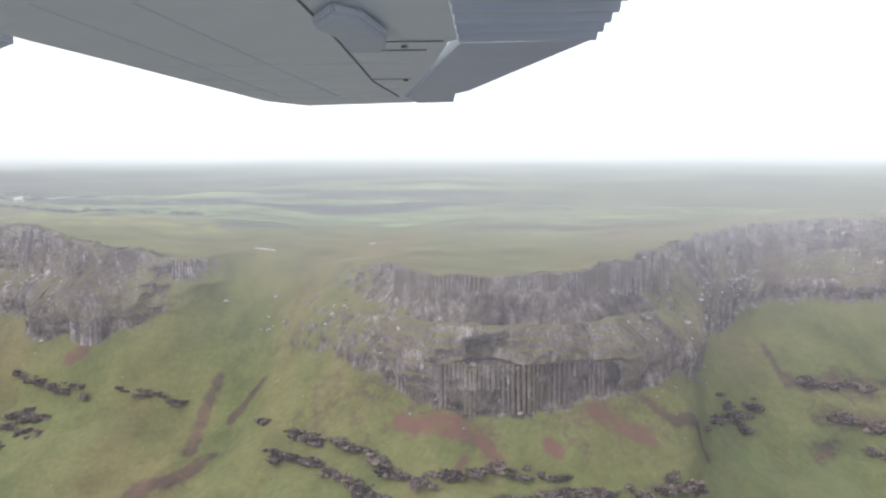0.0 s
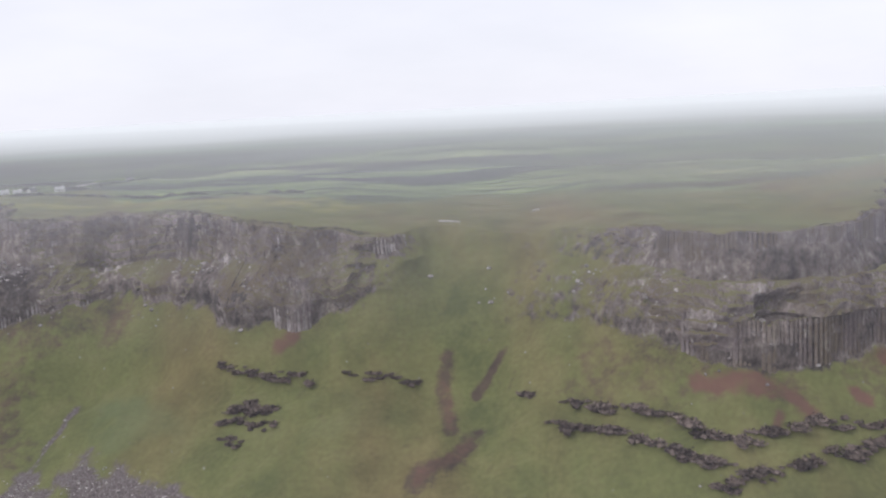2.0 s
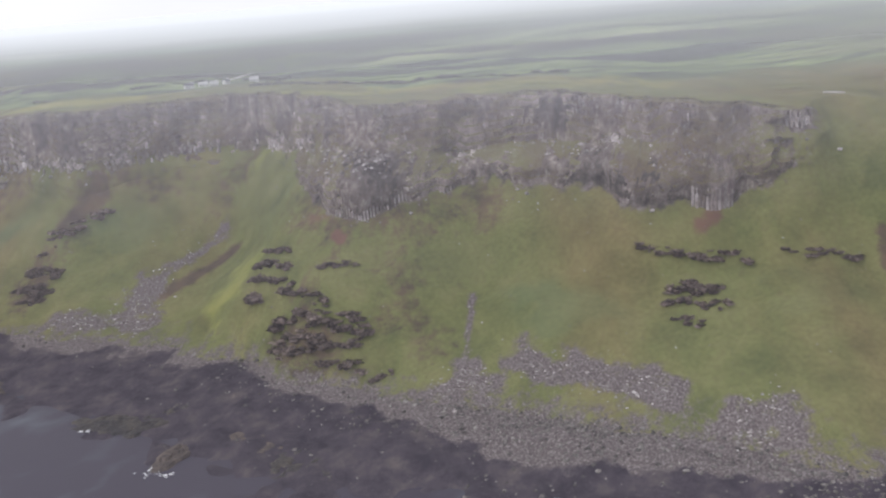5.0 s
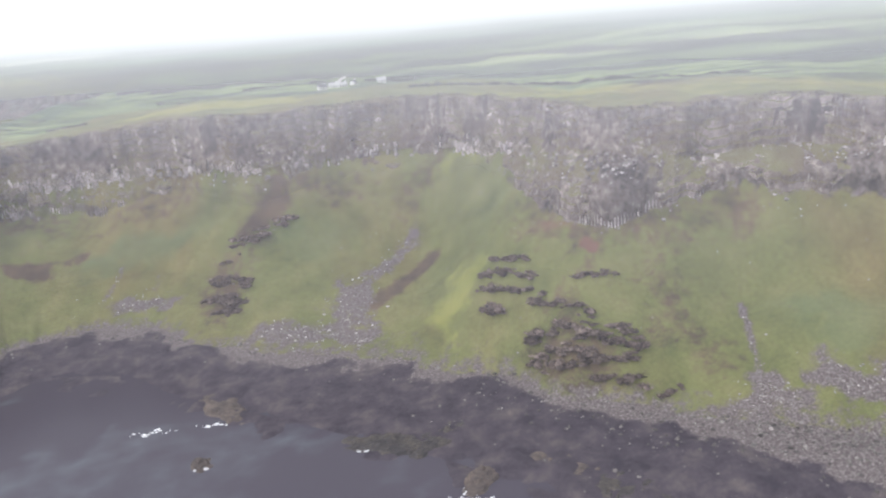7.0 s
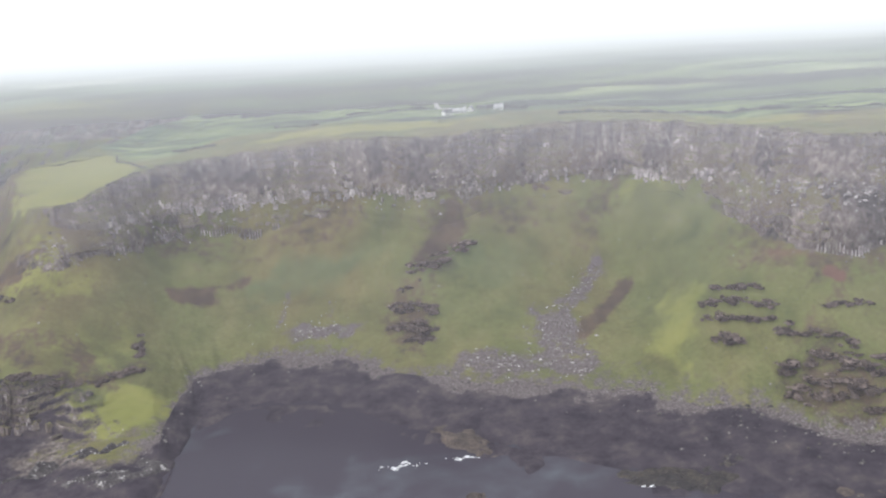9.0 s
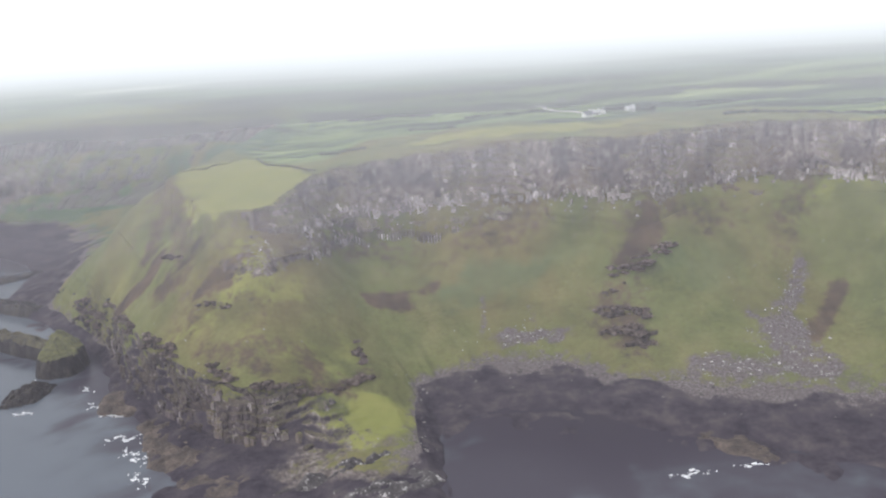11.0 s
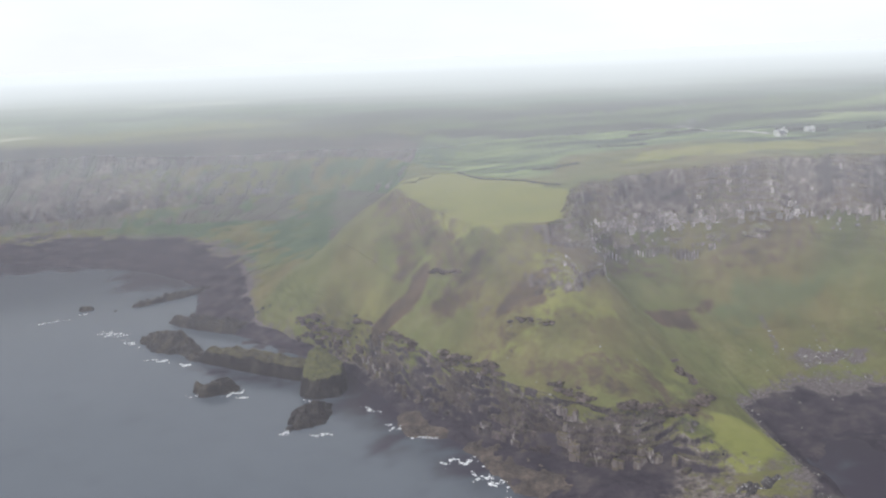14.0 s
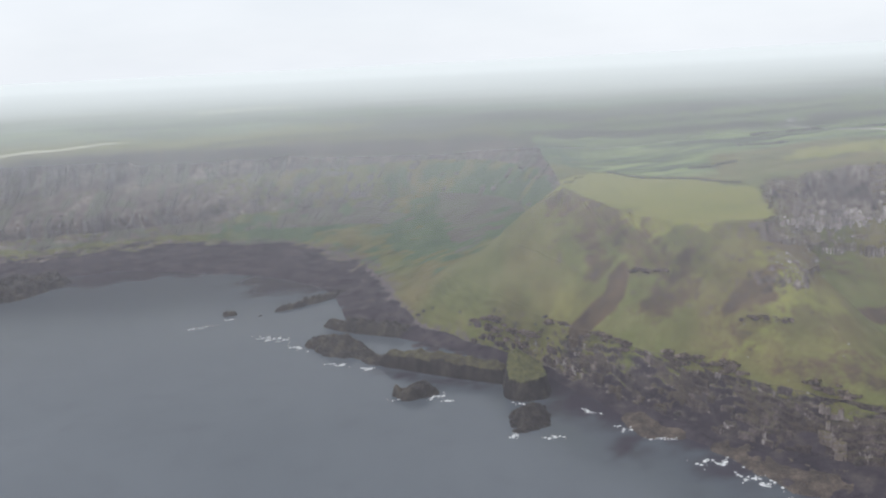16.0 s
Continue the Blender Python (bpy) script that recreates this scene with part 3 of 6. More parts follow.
SCREE = [(0.9, .9, [(-170, 231), (-172, 218), (-174, 207)]), (4.2, 1, [(-174, 206), (-176, 200), (-183, 200)]), (3.5, .9, [(-176, 200), (-168, 197)]), (4.6, 1, [(-161, 202), (-150, 195), (-139, 186), (-131, 182)]), (6.0, .95, [(-120, 171), (-110, 166)]),
         (3.6, .8, [(-254, 309), (-262, 299), (-270, 288)]), (7.5, .95, [(-274, 286), (-274, 270)]), (5.5, .9, [(-303, 272), (-286, 268), (-268, 260)]), (1.2, .55, [(-358, 322), (-361, 305)]), (4.2, .85, [(-355, 303), (-338, 302)]), (1.5, .4, [(-343, 316), (-344, 306)])]

# darker teal grass: distance haze painted into the western hollow, deeper green turf elsewhere
TEAL_TURF = [(-150, 215, 26, 7, -30, .5), (-10, 150, 40, 8, 0, .4), (-488, 535, 45, 75, 10, 1.5), (-585, 600, 42, 25, 0, 1.1), (-236, 282, 13, 34, -20, .4), (-300, 312, 30, 12, 0, .5), (-352, 326, 30, 10, 0, .6), (-95, 195, 18, 10, 0, .4), (70, 190, 30, 16, 35, .5)]
PASTURE = [(-610, 725, 110, 45, 0, .8), (-760, 740, 90, 40, 0, .8), (-200, 330, 45, 30, 10, .6), (-330, 395, 60, 22, -5, .7), (-130, 300, 60, 30, 0, .5), (-436, 298, 26, 12, 25, .55), (-398, 257, 15, 11, 10, .75), (-412, 277, 22, 13, 20, .45), (-242, 262, 8, 22, -20, .6), (-480, 350, 18, 20, 30, .4)]

# dark bands lying across the plateau, in colour only, no step built
BELTS = [(25, 1.35, [(-640, 705), (-565, 723), (-504, 740), (-441, 726), (-386, 688), (-294, 700), (-235, 755), (-167, 762), (-68, 786), (33, 831), (160, 850)]), (14, 1.25, [(-470, 640), (-456, 611), (-393, 553), (-346, 540), (-289, 562), (-240, 578), (-164, 584), (-82, 530), (0, 520)]),
         (22, .95, [(-360, 800), (-235, 832), (-127, 827), (-29, 845), (90, 930)]), (18, .6, [(-760, 820), (-600, 850), (-480, 880), (-330, 905), (-120, 930)]), (18, .45, [(-820, 1000), (-560, 985), (-300, 1010), (0, 1000), (300, 1020)]),
         (6, .45, [(-165, 345), (-130, 338), (-105, 342)]), (12, .5, [(-40, 620), (110, 600), (300, 640)])]

# the mown field on the western hill, corner by corner
FIELD = [(-477, 405), (-446, 436), (-430, 402), (-412, 360), (-424, 321), (-443, 329), (-455, 344), (-467, 374)]


def field_mask(x, y):
    """1 inside the field, with a narrow frayed border."""
    wx = 1.2 * fbm(x, y, 6, 3, 211)
    best = np.full_like(x, 9.0)
    for (ax, ay), (bx, by) in zip(FIELD, FIELD[1:] + FIELD[:1]):
        d = ((bx - ax) * (y - ay) - (by - ay) * (x - ax)) / math.hypot(bx - ax, by - ay)
        best = np.minimum(best, -d)
    return np.clip(0.5 + (best + wx) / 3, 0, 1)


U = stations(1.0, 9.0)
T, F, H, M, B, W = [along(l, U) for l in LINES]
up, low, cape = along(ROCK_UP, U)[:, 0], along(ROCK_LOW, U)[:, 0], along(ROCK_SEA, U)[:, 0]
bay = np.clip((U - 35.2) / 1.2, 0, 1)  # the crags across the western bay
walkx = np.concatenate([[0], np.cumsum(np.hypot(*np.diff(T[:, :2], axis=0).T))])  # metres along the rim
B[:, :2] += ((W - B)[:, :2] / (np.linalg.norm((W - B)[:, :2], axis=1)[:, None] + 1e-6)) * (3.0 * fbm(walkx, walkx * 0, 13, 4, 89) * (1 - np.clip(cape * 2, 0, 1)))[:, None]
# the rim and the feet of the cliffs are never straight
T0 = T.copy()
T[:, 2] += 0.7 * up * fbm(walkx, walkx * 0, 9, 4, 401)
T[:, :2] += (F - T)[:, :2] * (0.5 * up * fbm(walkx, walkx * 0, 7, 4, 403))[:, None]
F[:, 2] += 1.0 * low * fbm(walkx, walkx * 0, 10, 4, 405)
H += (H - M) * (0.11 * np.clip(low * 1.3, 0, 1) * fbm(walkx, walkx * 0, 11, 4, 407) * (U < 28))[:, None]
rows, masks = [], []


def row(p, rock, scree=0.0, wet=0.0, moor=0.0):
    n = len(U)
    rows.append(p)
    masks.append([np.broadcast_to(np.asarray(v, float), n) for v in (rock, scree, wet, moor)])


# the plateau, from far inland to the rim
KX = along(INLAND, U)[:, 0]
K = np.stack([KX, np.full_like(KX, 1000.0), np.full_like(KX, 68.0)], 1)
for s in np.linspace(1, 0, 22)[:-1] ** 1.6:
    far = K.copy()
    far[:, 0] = -300 + (K[:, 0] + 300) * (1 + 2.6 * s)
    far[:, 1] = 1000 + 3700 * s
    hill = 3 * fbm(far[:, 0], far[:, 1], 420, 3, 3)
    far[:, 2] = 62 + hill + 4 * s
    row(far, 0, 0, 0, 1)
for s in np.linspace(1, 0, 58)[:-1] ** 1.8:
    p = T0 * (1 - s) + K * s
    away = np.hypot(p[:, 0] - T0[:, 0], p[:, 1] - T0[:, 1])
    edge = np.clip(away / 60, 0, 1)
    level = 63 - 5.5 * np.clip((-60 - p[:, 0]) / 160, 0, 1) + 4 * np.clip((p[:, 1] - 560) / 400, 0, 1)
    p[:, 2] = T0[:, 2] * (1 - np.clip(away / 200, 0, 1)) + level * np.clip(away / 200, 0, 1)
    p[:, 2] += edge * (2.5 * fbm(p[:, 0], p[:, 1], 70, 4, 5) + 3 * np.clip(away / 500, 0, 1) * fbm(p[:, 0], p[:, 1], 420, 3, 3)) + 0.25 * fbm(p[:, 0], p[:, 1], 6, 3, 8) - 0.012 * np.minimum(away, 60)
    p += (T - T0) * np.clip(1 - away / 5, 0, 1)[:, None] ** 2
    # bands fade to the east, painted in place of thicker haze
    row(p, 0, 0, 0, np.clip((away - 45) / 60, 0, 1) * (1 - 0.5 * np.clip((p[:, 0] + 160) / 160, 0, 1) * np.clip((700 - p[:, 1]) / 250, 0, 1)))
out = (F - T)[:, :2]
out = out / (np.linalg.norm(out, axis=1)[:, None] + 1e-6)


def cliff(a, b, s, rock, relief, seed, shape):
    """A step of the cliff between two lines, broken into ribs and ledges."""
    p = a * (1 - s) + b * s
    bold = np.clip(rock * 1.4 - 0.2, 0, 1)[:, None]
    p[:, :2] = a[:, :2] + (b - a)[:, :2] * (shape(s) * bold + s * (1 - bold))
    z = p[:, 2]
    rib = fbm(walkx, z * 0.25, 9, 3, seed) + 0.6 * fbm(walkx, z, 2.6, 3, seed + 9)
    ledge = np.abs(wave(walkx / 30, z / 2.6, seed + 4))
    fade = math.sin(math.pi * min(max(s, 0.03), 0.97)) ** 0.5
    p[:, :2] += out * ((relief * rib + 0.9 * ledge) * (0.1 + 0.9 * rock) * fade)[:, None]
    p[:, :2] += out * (bay * fade * 1.0 * fbm(walkx, z * 0.6, 26, 4, seed + 6))[:, None]
    p[:, 2] += 0.5 * fade * fbm(walkx, np.full_like(walkx, s * 9.0), 5, 3, seed + 2)
    return p


# bay crags are toned slightly darker through the wet mask, not damp
for s in np.linspace(0, 1, 18)[:-1]:
    row(cliff(T, F, s, up, 0.6, 31, lambda q: q**2.0), up * (1.0 if s > 0.04 else 0.5) * (0.62 if s > 0.85 else 1.0), 0, 0.08 * bay, 0)
for s in np.linspace(0, 1, 20)[:-1]:
    p = cliff(F, H, s, low, 1.1, 47, lambda q: 1 - max(0.0, 1 - q / 0.65) ** 1.5)
    # the dark hollow under the ledge of the eastern headland
    hollow = np.exp(-(((p[:, 0] - 2) / 6) ** 2) - ((p[:, 2] - 47) / 3.8) ** 2)
    p[:, :2] -= out * (8.0 * hollow)[:, None]
    row(p, np.clip(low * (0.72 + 0.4 * s), 0, 1) * (1 - 0.35 * np.clip(1 - np.abs(U - 23.2) / 4.2, 0, 1)), 0.4 * low * (1 - s), 0.1 * bay, 0)
sea = (W - B)[:, :2]
sea = sea / (np.linalg.norm(sea, axis=1)[:, None] + 1e-6)
phase = 2.0 * fbm(T[:, 0] * 0 + walkx, walkx * 0, 30, 3, 87)
for a, b, n, k in ((H, M, 28, 0), (M, B, 52, 1)):
    for s in np.linspace(0, 1, n)[:-1]:
        p = a * (1 - s) + b * s
        if k:
            # terraces: ledge and riser in turn
            wander = phase * 2.5 + 4.5 * fbm(p[:, 0], p[:, 1], 10, 4, 95)
            turn = np.sin(2 * math.pi * 4.5 * s + wander) * 0.04 * np.clip(cape * 1.5, 0, 1) * math.sin(math.pi * s) ** 0.5
            p = a + (b - a) * np.stack([s + turn, s + turn, s - turn], 1)
        # round the bend at the middle of the slope
        bend = (1 - s if k else s) ** 3 * 0.16
        p[:, 2] -= 0.0 if k else bend * 3
        g = fbm(p[:, 0], p[:, 1], 22, 3, 61)
        t = fbm(p[:, 0], p[:, 1], 4.5, 3, 66)
        calm = min(1, 6 * (1 - s)) if k else 1
        p[:, 2] += (0.9 * g + 0.35 * t) * calm
        if k:
            # ledges of the sea cliff
            p[:, 2] += cape * (2.2 * np.abs(wave(p[:, 0] / 13, p[:, 1] / 13 + s * 3, 81)) - 0.6) * math.sin(math.pi * s)
            p[:, :2] += (sea * (1.8 * fbm(walkx, np.full_like(walkx, s * 14.0), 7, 4, 83) * cape * math.sin(math.pi * s))[:, None])
        if k:
            # dark risers, with turf and brown rock on the ledges between
            riser = 0.5 - 0.5 * np.cos(2 * math.pi * 4.5 * s + wander)
            blotch = fbm(p[:, 0], p[:, 1], 14, 4, 99)
            rough = 0.55 + 0.6 * np.abs(fbm(p[:, 0], p[:, 1], 9, 3, 97))
            spill = np.clip((s - 0.72) / 0.28, 0, 1) * (1 - np.clip(cape, 0, 1))
            row(p, cape * np.clip(0.36 + 0.3 * riser * rough + 0.7 * s + 0.25 * blotch, 0, 1), 0.62 * spill, cape * np.clip(0.24 + 0.4 * riser * rough + 0.55 * s + 0.3 * blotch, 0, 1), 0)
        else:
            row(p, np.maximum(np.clip(low * (0.75 - 4.0 * s), 0, 1), 0.55 * bay * (U > 36.5)), 0, 0.1 * bay, 0)
for s in np.linspace(0, 1, 22)[:-1]:
    p = B * (1 - s) + W * s
    p[:, 2] += (0.8 * fbm(p[:, 0], p[:, 1], 5, 4, 71) + 0.3 * fbm(p[:, 0], p[:, 1], 18, 2, 73)) * min(1, s * 5 + 0.2) * (1 - 0.75 * np.clip(U - 33, 0, 1) - 0.45 * np.clip(U - 18, 0, 1) * np.clip(27 - U, 0, 1))
    table = 0.9 * np.exp(-(((U - 27.5) / 0.4) ** 2))
    stony = np.maximum(np.clip(1 - np.abs(p[:, 0] + 155) / 80, 0, 1), 0.3 * np.clip((-225 - p[:, 0]) / 30, 0, 1) * np.clip((p[:, 0] + 385) / 20, 0, 1)) + table * (s < 0.8)
    p[:, 2] += table * 1.6 * (np.abs(wave((p[:, 0] + 1.3 * p[:, 1]) / 4.5, (1.3 * p[:, 0] - p[:, 1]) / 30, 98)) - 0.3) * math.sin(math.pi * s)
    p[:, 2] += np.clip(cape, 0, 1) * (1.3 * np.abs(fbm(p[:, 0], p[:, 1], 8, 3, 91)) - 0.3) * math.sin(math.pi * s)
    row(p, np.maximum(cape * 0.9 * (s < 0.6), 0.85 * table * (s > 0.3)), (1.0 if s > 0.0 else 0.55) * (1 - 0.8 * np.clip(cape, 0, 1)) * (1 - 0.85 * table) * (1 - 0.35 * np.clip(U - 33, 0, 1)), (1 - 0.25 * np.clip(U - 32, 0, 1)) * np.maximum(np.clip((s + 0.1 + 0.22 * fbm(p[:, 0], p[:, 1], 16, 4, 93) - 0.38 * np.clip(stony, 0, 1)) / 0.3, 0, 1), 0.95 * np.clip(cape - 0.45 * table, 0, 1)), 0)
for s in np.linspace(0, 1, 12):
    p = W.copy()
    p[:, :2] += sea * (34 * s)
    p[:, 2] = -0.1 - 4 * s**1.5 + 1.1 * fbm(p[:, 0], p[:, 1], 7, 4, 75) * (1 - s * 0.6) * (1 - 0.7 * np.clip(cape, 0, 1)) * (1 - np.clip(U - 32, 0, 1)) - 1.6 * np.maximum(np.clip(cape, 0, 1), np.clip(U - 32, 0, 1)) * (s > 0)
    row(p, 0, 0.6, 1, 0)

P = np.stack(rows)  # rows x stations x 3
NR, NU = P.shape[:2]
ids = np.arange(NR * NU).reshape(NR, NU)
quads = np.stack([ids[:-1, :-1], ids[1:, :-1], ids[1:, 1:], ids[:-1, 1:]], -1).reshape(-1, 4)
ground_mesh = mesh_of("ground", P.reshape(-1, 3).tolist(), quads.tolist(), GROUND)
gx, gy = P[:, :, 0].ravel(), P[:, :, 1].ravel()
layers = {n: np.stack([m[k] for m in masks]).ravel() for k, n in enumerate(("rock", "scree", "wet", "moor"))}
gz = P[:, :, 2].ravel()
layers["scree"] = np.maximum(layers["scree"], 0.78 * stroke(gx, gy, SCREE) * (gz < 30))
layers["teal_turf"] = patch(gx, gy, TEAL_TURF)
layers["pasture"] = np.maximum(patch(gx, gy, PASTURE), field_mask(gx, gy) * (gz > 40))
layers["belt"] = stroke(gx, gy, BELTS) * (gz > 44)
layers["red"] = stroke(gx, gy, RED) * (gz < 50)
layers["heath"] = np.maximum(patch(gx, gy, HEATH) * (gz < 56), stroke(gx, gy, HEATH_BANDS + [(1.8, .5, [tuple(q[:2]) for q in LINES[0][13:28]])]))
for n, v in layers.items():
    a = ground_mesh.attributes.new(n, "FLOAT", "POINT")
    a.data.foreach_set("value", v.astype(np.float32))
ground = tagged(new("ground", ground_mesh), "green coastal slopes and moor plateau above basalt cliffs", "ground", kind="structure")

# ---- the sea ----
# patches where the water is toned darker and less glossy
DARK_WATER = [(-330, 214, 60, 34, 12, .55), (-232, 183, 42, 20, 30, 1.1), (-345, 262, 45, 14, 0, 1), (-300, 205, 120, 38, 22, .65), (-335, 242, 55, 22, 5, 1), (-265, 205, 52, 20, 35, 1), (-205, 165, 50, 16, 30, 1), (-120, 132, 60, 14, 18, .8), (0, 102, 60, 12, 0, .7), (-372, 232, 16, 34, 0, 1), (-470, 300, 18, 30, 35, .9), (-448, 250, 18, 12, 40, .5), (-490, 345, 9, 26, 15, 1), (-575, 500, 30, 24, -40, .7), (-650, 545, 60, 14, 10, .8), (-488, 322, 9, 24, 30, .8), (-530, 350, 24, 5, -36, .6)]
sx = np.concatenate([np.linspace(-4200, -760, 12), np.linspace(-740, 120, 216), np.linspace(160, 3000, 12)])
sy = np.concatenate([np.linspace(-5000, 40, 12), np.linspace(60, 640, 146), np.linspace(680, 1600, 6)])
SX, SY = np.meshgrid(sx, sy, indexing="ij")
sid = np.arange(SX.size).reshape(SX.shape)
squads = np.stack([sid[:-1, :-1], sid[1:, :-1], sid[1:, 1:], sid[:-1, 1:]], -1).reshape(-1, 4)
sea_mesh = mesh_of("water", np.stack([SX, SY, SX * 0], -1).reshape(-1, 3).tolist(), squads.tolist(), WATER)
sea_mesh.attributes.new("dark_water", "FLOAT", "POINT").data.foreach_set("value", patch(SX.ravel(), SY.ravel(), DARK_WATER).astype(np.float32))
water = tagged(new("water", sea_mesh), "calm slate grey sea along the shore", "sea", kind="structure")

# ---- a flat sheet of painted haze over the land ----
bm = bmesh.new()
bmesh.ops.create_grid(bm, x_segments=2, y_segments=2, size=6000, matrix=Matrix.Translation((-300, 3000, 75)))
tagged(part("backdrop_mist", bm, HAZE_MAT), "flat sheet with pale haze painted on, thickening inland", "mist", kind="structure")

# ---- tools for things on the ground ----
bpy.context.view_layer.update()


def land(x, y, top=160.0):
    """The ground's height, and its normal, under a place."""
    hit, place, normal, _ = ground.ray_cast(Vector((x, y, top)), Vector((0, 0, -1)))
    return (place.z, normal) if hit else (0.0, Vector((0, 0, 1)))


def shares(name, me, parent, m, label=""):
    ob = new(name, me)
    ob.parent = parent
    ob.matrix_basis = m
    return tagged(ob, label)


# ---- basalt columns and broken crags of the cliffs ----
def crag_material(name, colours, grass, patches=0.5, pale=(0.5, 0.475, 0.45), tint=0.06):
    """Weathered basalt with pale lichen patches and dark stains; turf and heath root on what lies flat."""
    m = material(name, colours, 0.3, 0.9, (1, 1, 0.45), 0.7, 1.4, (pale, 0.28, 0.6, 0.68), tint)
    t = m.node_tree
    p = t.nodes["Principled BSDF"]
    old = p.inputs["Base Color"].links[0].from_socket
    geo = t.nodes.new("ShaderNodeNewGeometry")
    zone = add(t, "ShaderNodeTexNoise", Scale=0.06, Detail=6.0, Roughness=0.62)
    t.links.new(geo.outputs["Position"], zone.inputs["Vector"])
    shade = t.nodes.new("ShaderNodeValToRGB")
    el = shade.color_ramp.elements
    el[0].position, el[0].color = 0.36, (0.62, 0.58, 0.6, 1)
    el[1].position, el[1].color = 0.66, (1.24, 1.2, 1.18, 1)
    el.new(0.5).color = (1.0, 0.97, 0.97, 1)
    t.links.new(zone.outputs["Fac"], shade.inputs[0])
    mul = t.nodes.new("ShaderNodeVectorMath")
    mul.operation = "MULTIPLY"
    t.links.new(old, mul.inputs[0])
    t.links.new(shade.outputs[0], mul.inputs[1])
    rust = add(t, "ShaderNodeTexNoise", Scale=0.1, Detail=7.0, Roughness=0.68)
    t.links.new(geo.outputs["Position"], rust.inputs["Vector"])
    grown = add(t, "ShaderNodeMapRange")
    for key, value in (("From Min", 0.47), ("From Max", 0.58), ("To Max", 0.62)):
        grown.inputs[key].default_value = value
    t.links.new(rust.outputs["Fac"], grown.inputs["Value"])
    brown = t.nodes.new("ShaderNodeMix")
    brown.data_type = "RGBA"
    brown.inputs["B"].default_value = (*grass[0], 1)
    t.links.new(grown.outputs[0], brown.inputs["Factor"])
    t.links.new(mul.outputs[0], brown.inputs["A"])
    fray = add(t, "ShaderNodeTexNoise", Scale=0.45, Detail=6.0, Roughness=0.7)
    t.links.new(geo.outputs["Position"], fray.inputs["Vector"])
    sep = t.nodes.new("ShaderNodeSeparateXYZ")
    t.links.new(geo.outputs["Normal"], sep.inputs[0])
    lift = add(t, "ShaderNodeMath")
    lift.operation = "MULTIPLY_ADD"
    lift.inputs[1].default_value = 0.9
    t.links.new(fray.outputs["Fac"], lift.inputs[0])
    t.links.new(sep.outputs["Z"], lift.inputs[2])
    cover = add(t, "ShaderNodeMapRange")
    cover.inputs["From Min"].default_value, cover.inputs["From Max"].default_value = 0.68, 1.0
    cover.inputs["To Max"].default_value = patches
    t.links.new(lift.outputs[0], cover.inputs["Value"])
    tint = t.nodes.new("ShaderNodeValToRGB")
    tint.color_ramp.elements[0].position, tint.color_ramp.elements[0].color = 0.38, (*grass[0], 1)
    tint.color_ramp.elements[1].position, tint.color_ramp.elements[1].color = 0.62, (*grass[1], 1)
    t.links.new(zone.outputs["Fac"], tint.inputs[0])
    mix = t.nodes.new("ShaderNodeMix")
    mix.data_type = "RGBA"
    t.links.new(cover.outputs[0], mix.inputs["Factor"])
    t.links.new(brown.outputs["Result"], mix.inputs["A"])
    t.links.new(tint.outputs[0], mix.inputs["B"])
    t.links.new(mix.outputs["Result"], p.inputs["Base Color"])
    return m


TOPS = ((0.12, 0.095, 0.055), (0.15, 0.15, 0.06))
CRAG = crag_material("weathered_cliff_basalt", [(0.115, 0.097, 0.094), (0.21, 0.181, 0.172), (0.35, 0.315, 0.30)], TOPS, 0.85)
PALE_CRAG = crag_material("whitened_basalt", [(0.16, 0.145, 0.142), (0.34, 0.315, 0.305), (0.58, 0.555, 0.54)], TOPS, 0.5, tint=0.4)
# bay crags: distance haze put into the colour, lilac and low in contrast
HAZED_CRAG = crag_material("hazed_bay_basalt", [(0.14, 0.126, 0.138), (0.197, 0.18, 0.19), (0.255, 0.237, 0.243)], ((0.1, 0.095, 0.07), (0.11, 0.13, 0.07)), 0.8, (0.23, 0.21, 0.22))


def prism(rng, sides, radius, height, lean, slant):
    """Corners and faces of one column with a broken top; its foot is at the origin."""
    turn = rng.uniform(0, 6.28)
    v, f = [], []
    tilt = (rng.uniform(-slant, slant), rng.uniform(-slant, slant))
    for k, h in enumerate((0.0, 0.6, 1.0)):
        r = radius * (1.0, 1.0, rng.uniform(0.85, 1.0))[k]
        dx, dy = lean[0] * h * height, lean[1] * h * height
        for i in range(sides):
            a = turn + 6.2832 * i / sides
            x, y = r * math.cos(a) * rng.uniform(0.92, 1.08), r * math.sin(a) * rng.uniform(0.92, 1.08)
            v.append((x + dx, y + dy, h * height + ((tilt[0] * x + tilt[1] * y) if k == 2 else 0)))
    for k in range(2):
        for i in range(sides):
            j = (i + 1) % sides
            f.append((k * sides + i, k * sides + j, (k + 1) * sides + j, (k + 1) * sides + i))
    f.append(tuple(range(2 * sides, 3 * sides)))
    return v, f


def steep_top(q):
    return q**2.0


def benched(q):
    return 1 - max(0.0, 1 - q / 0.65) ** 1.5


def even(q):
    return q


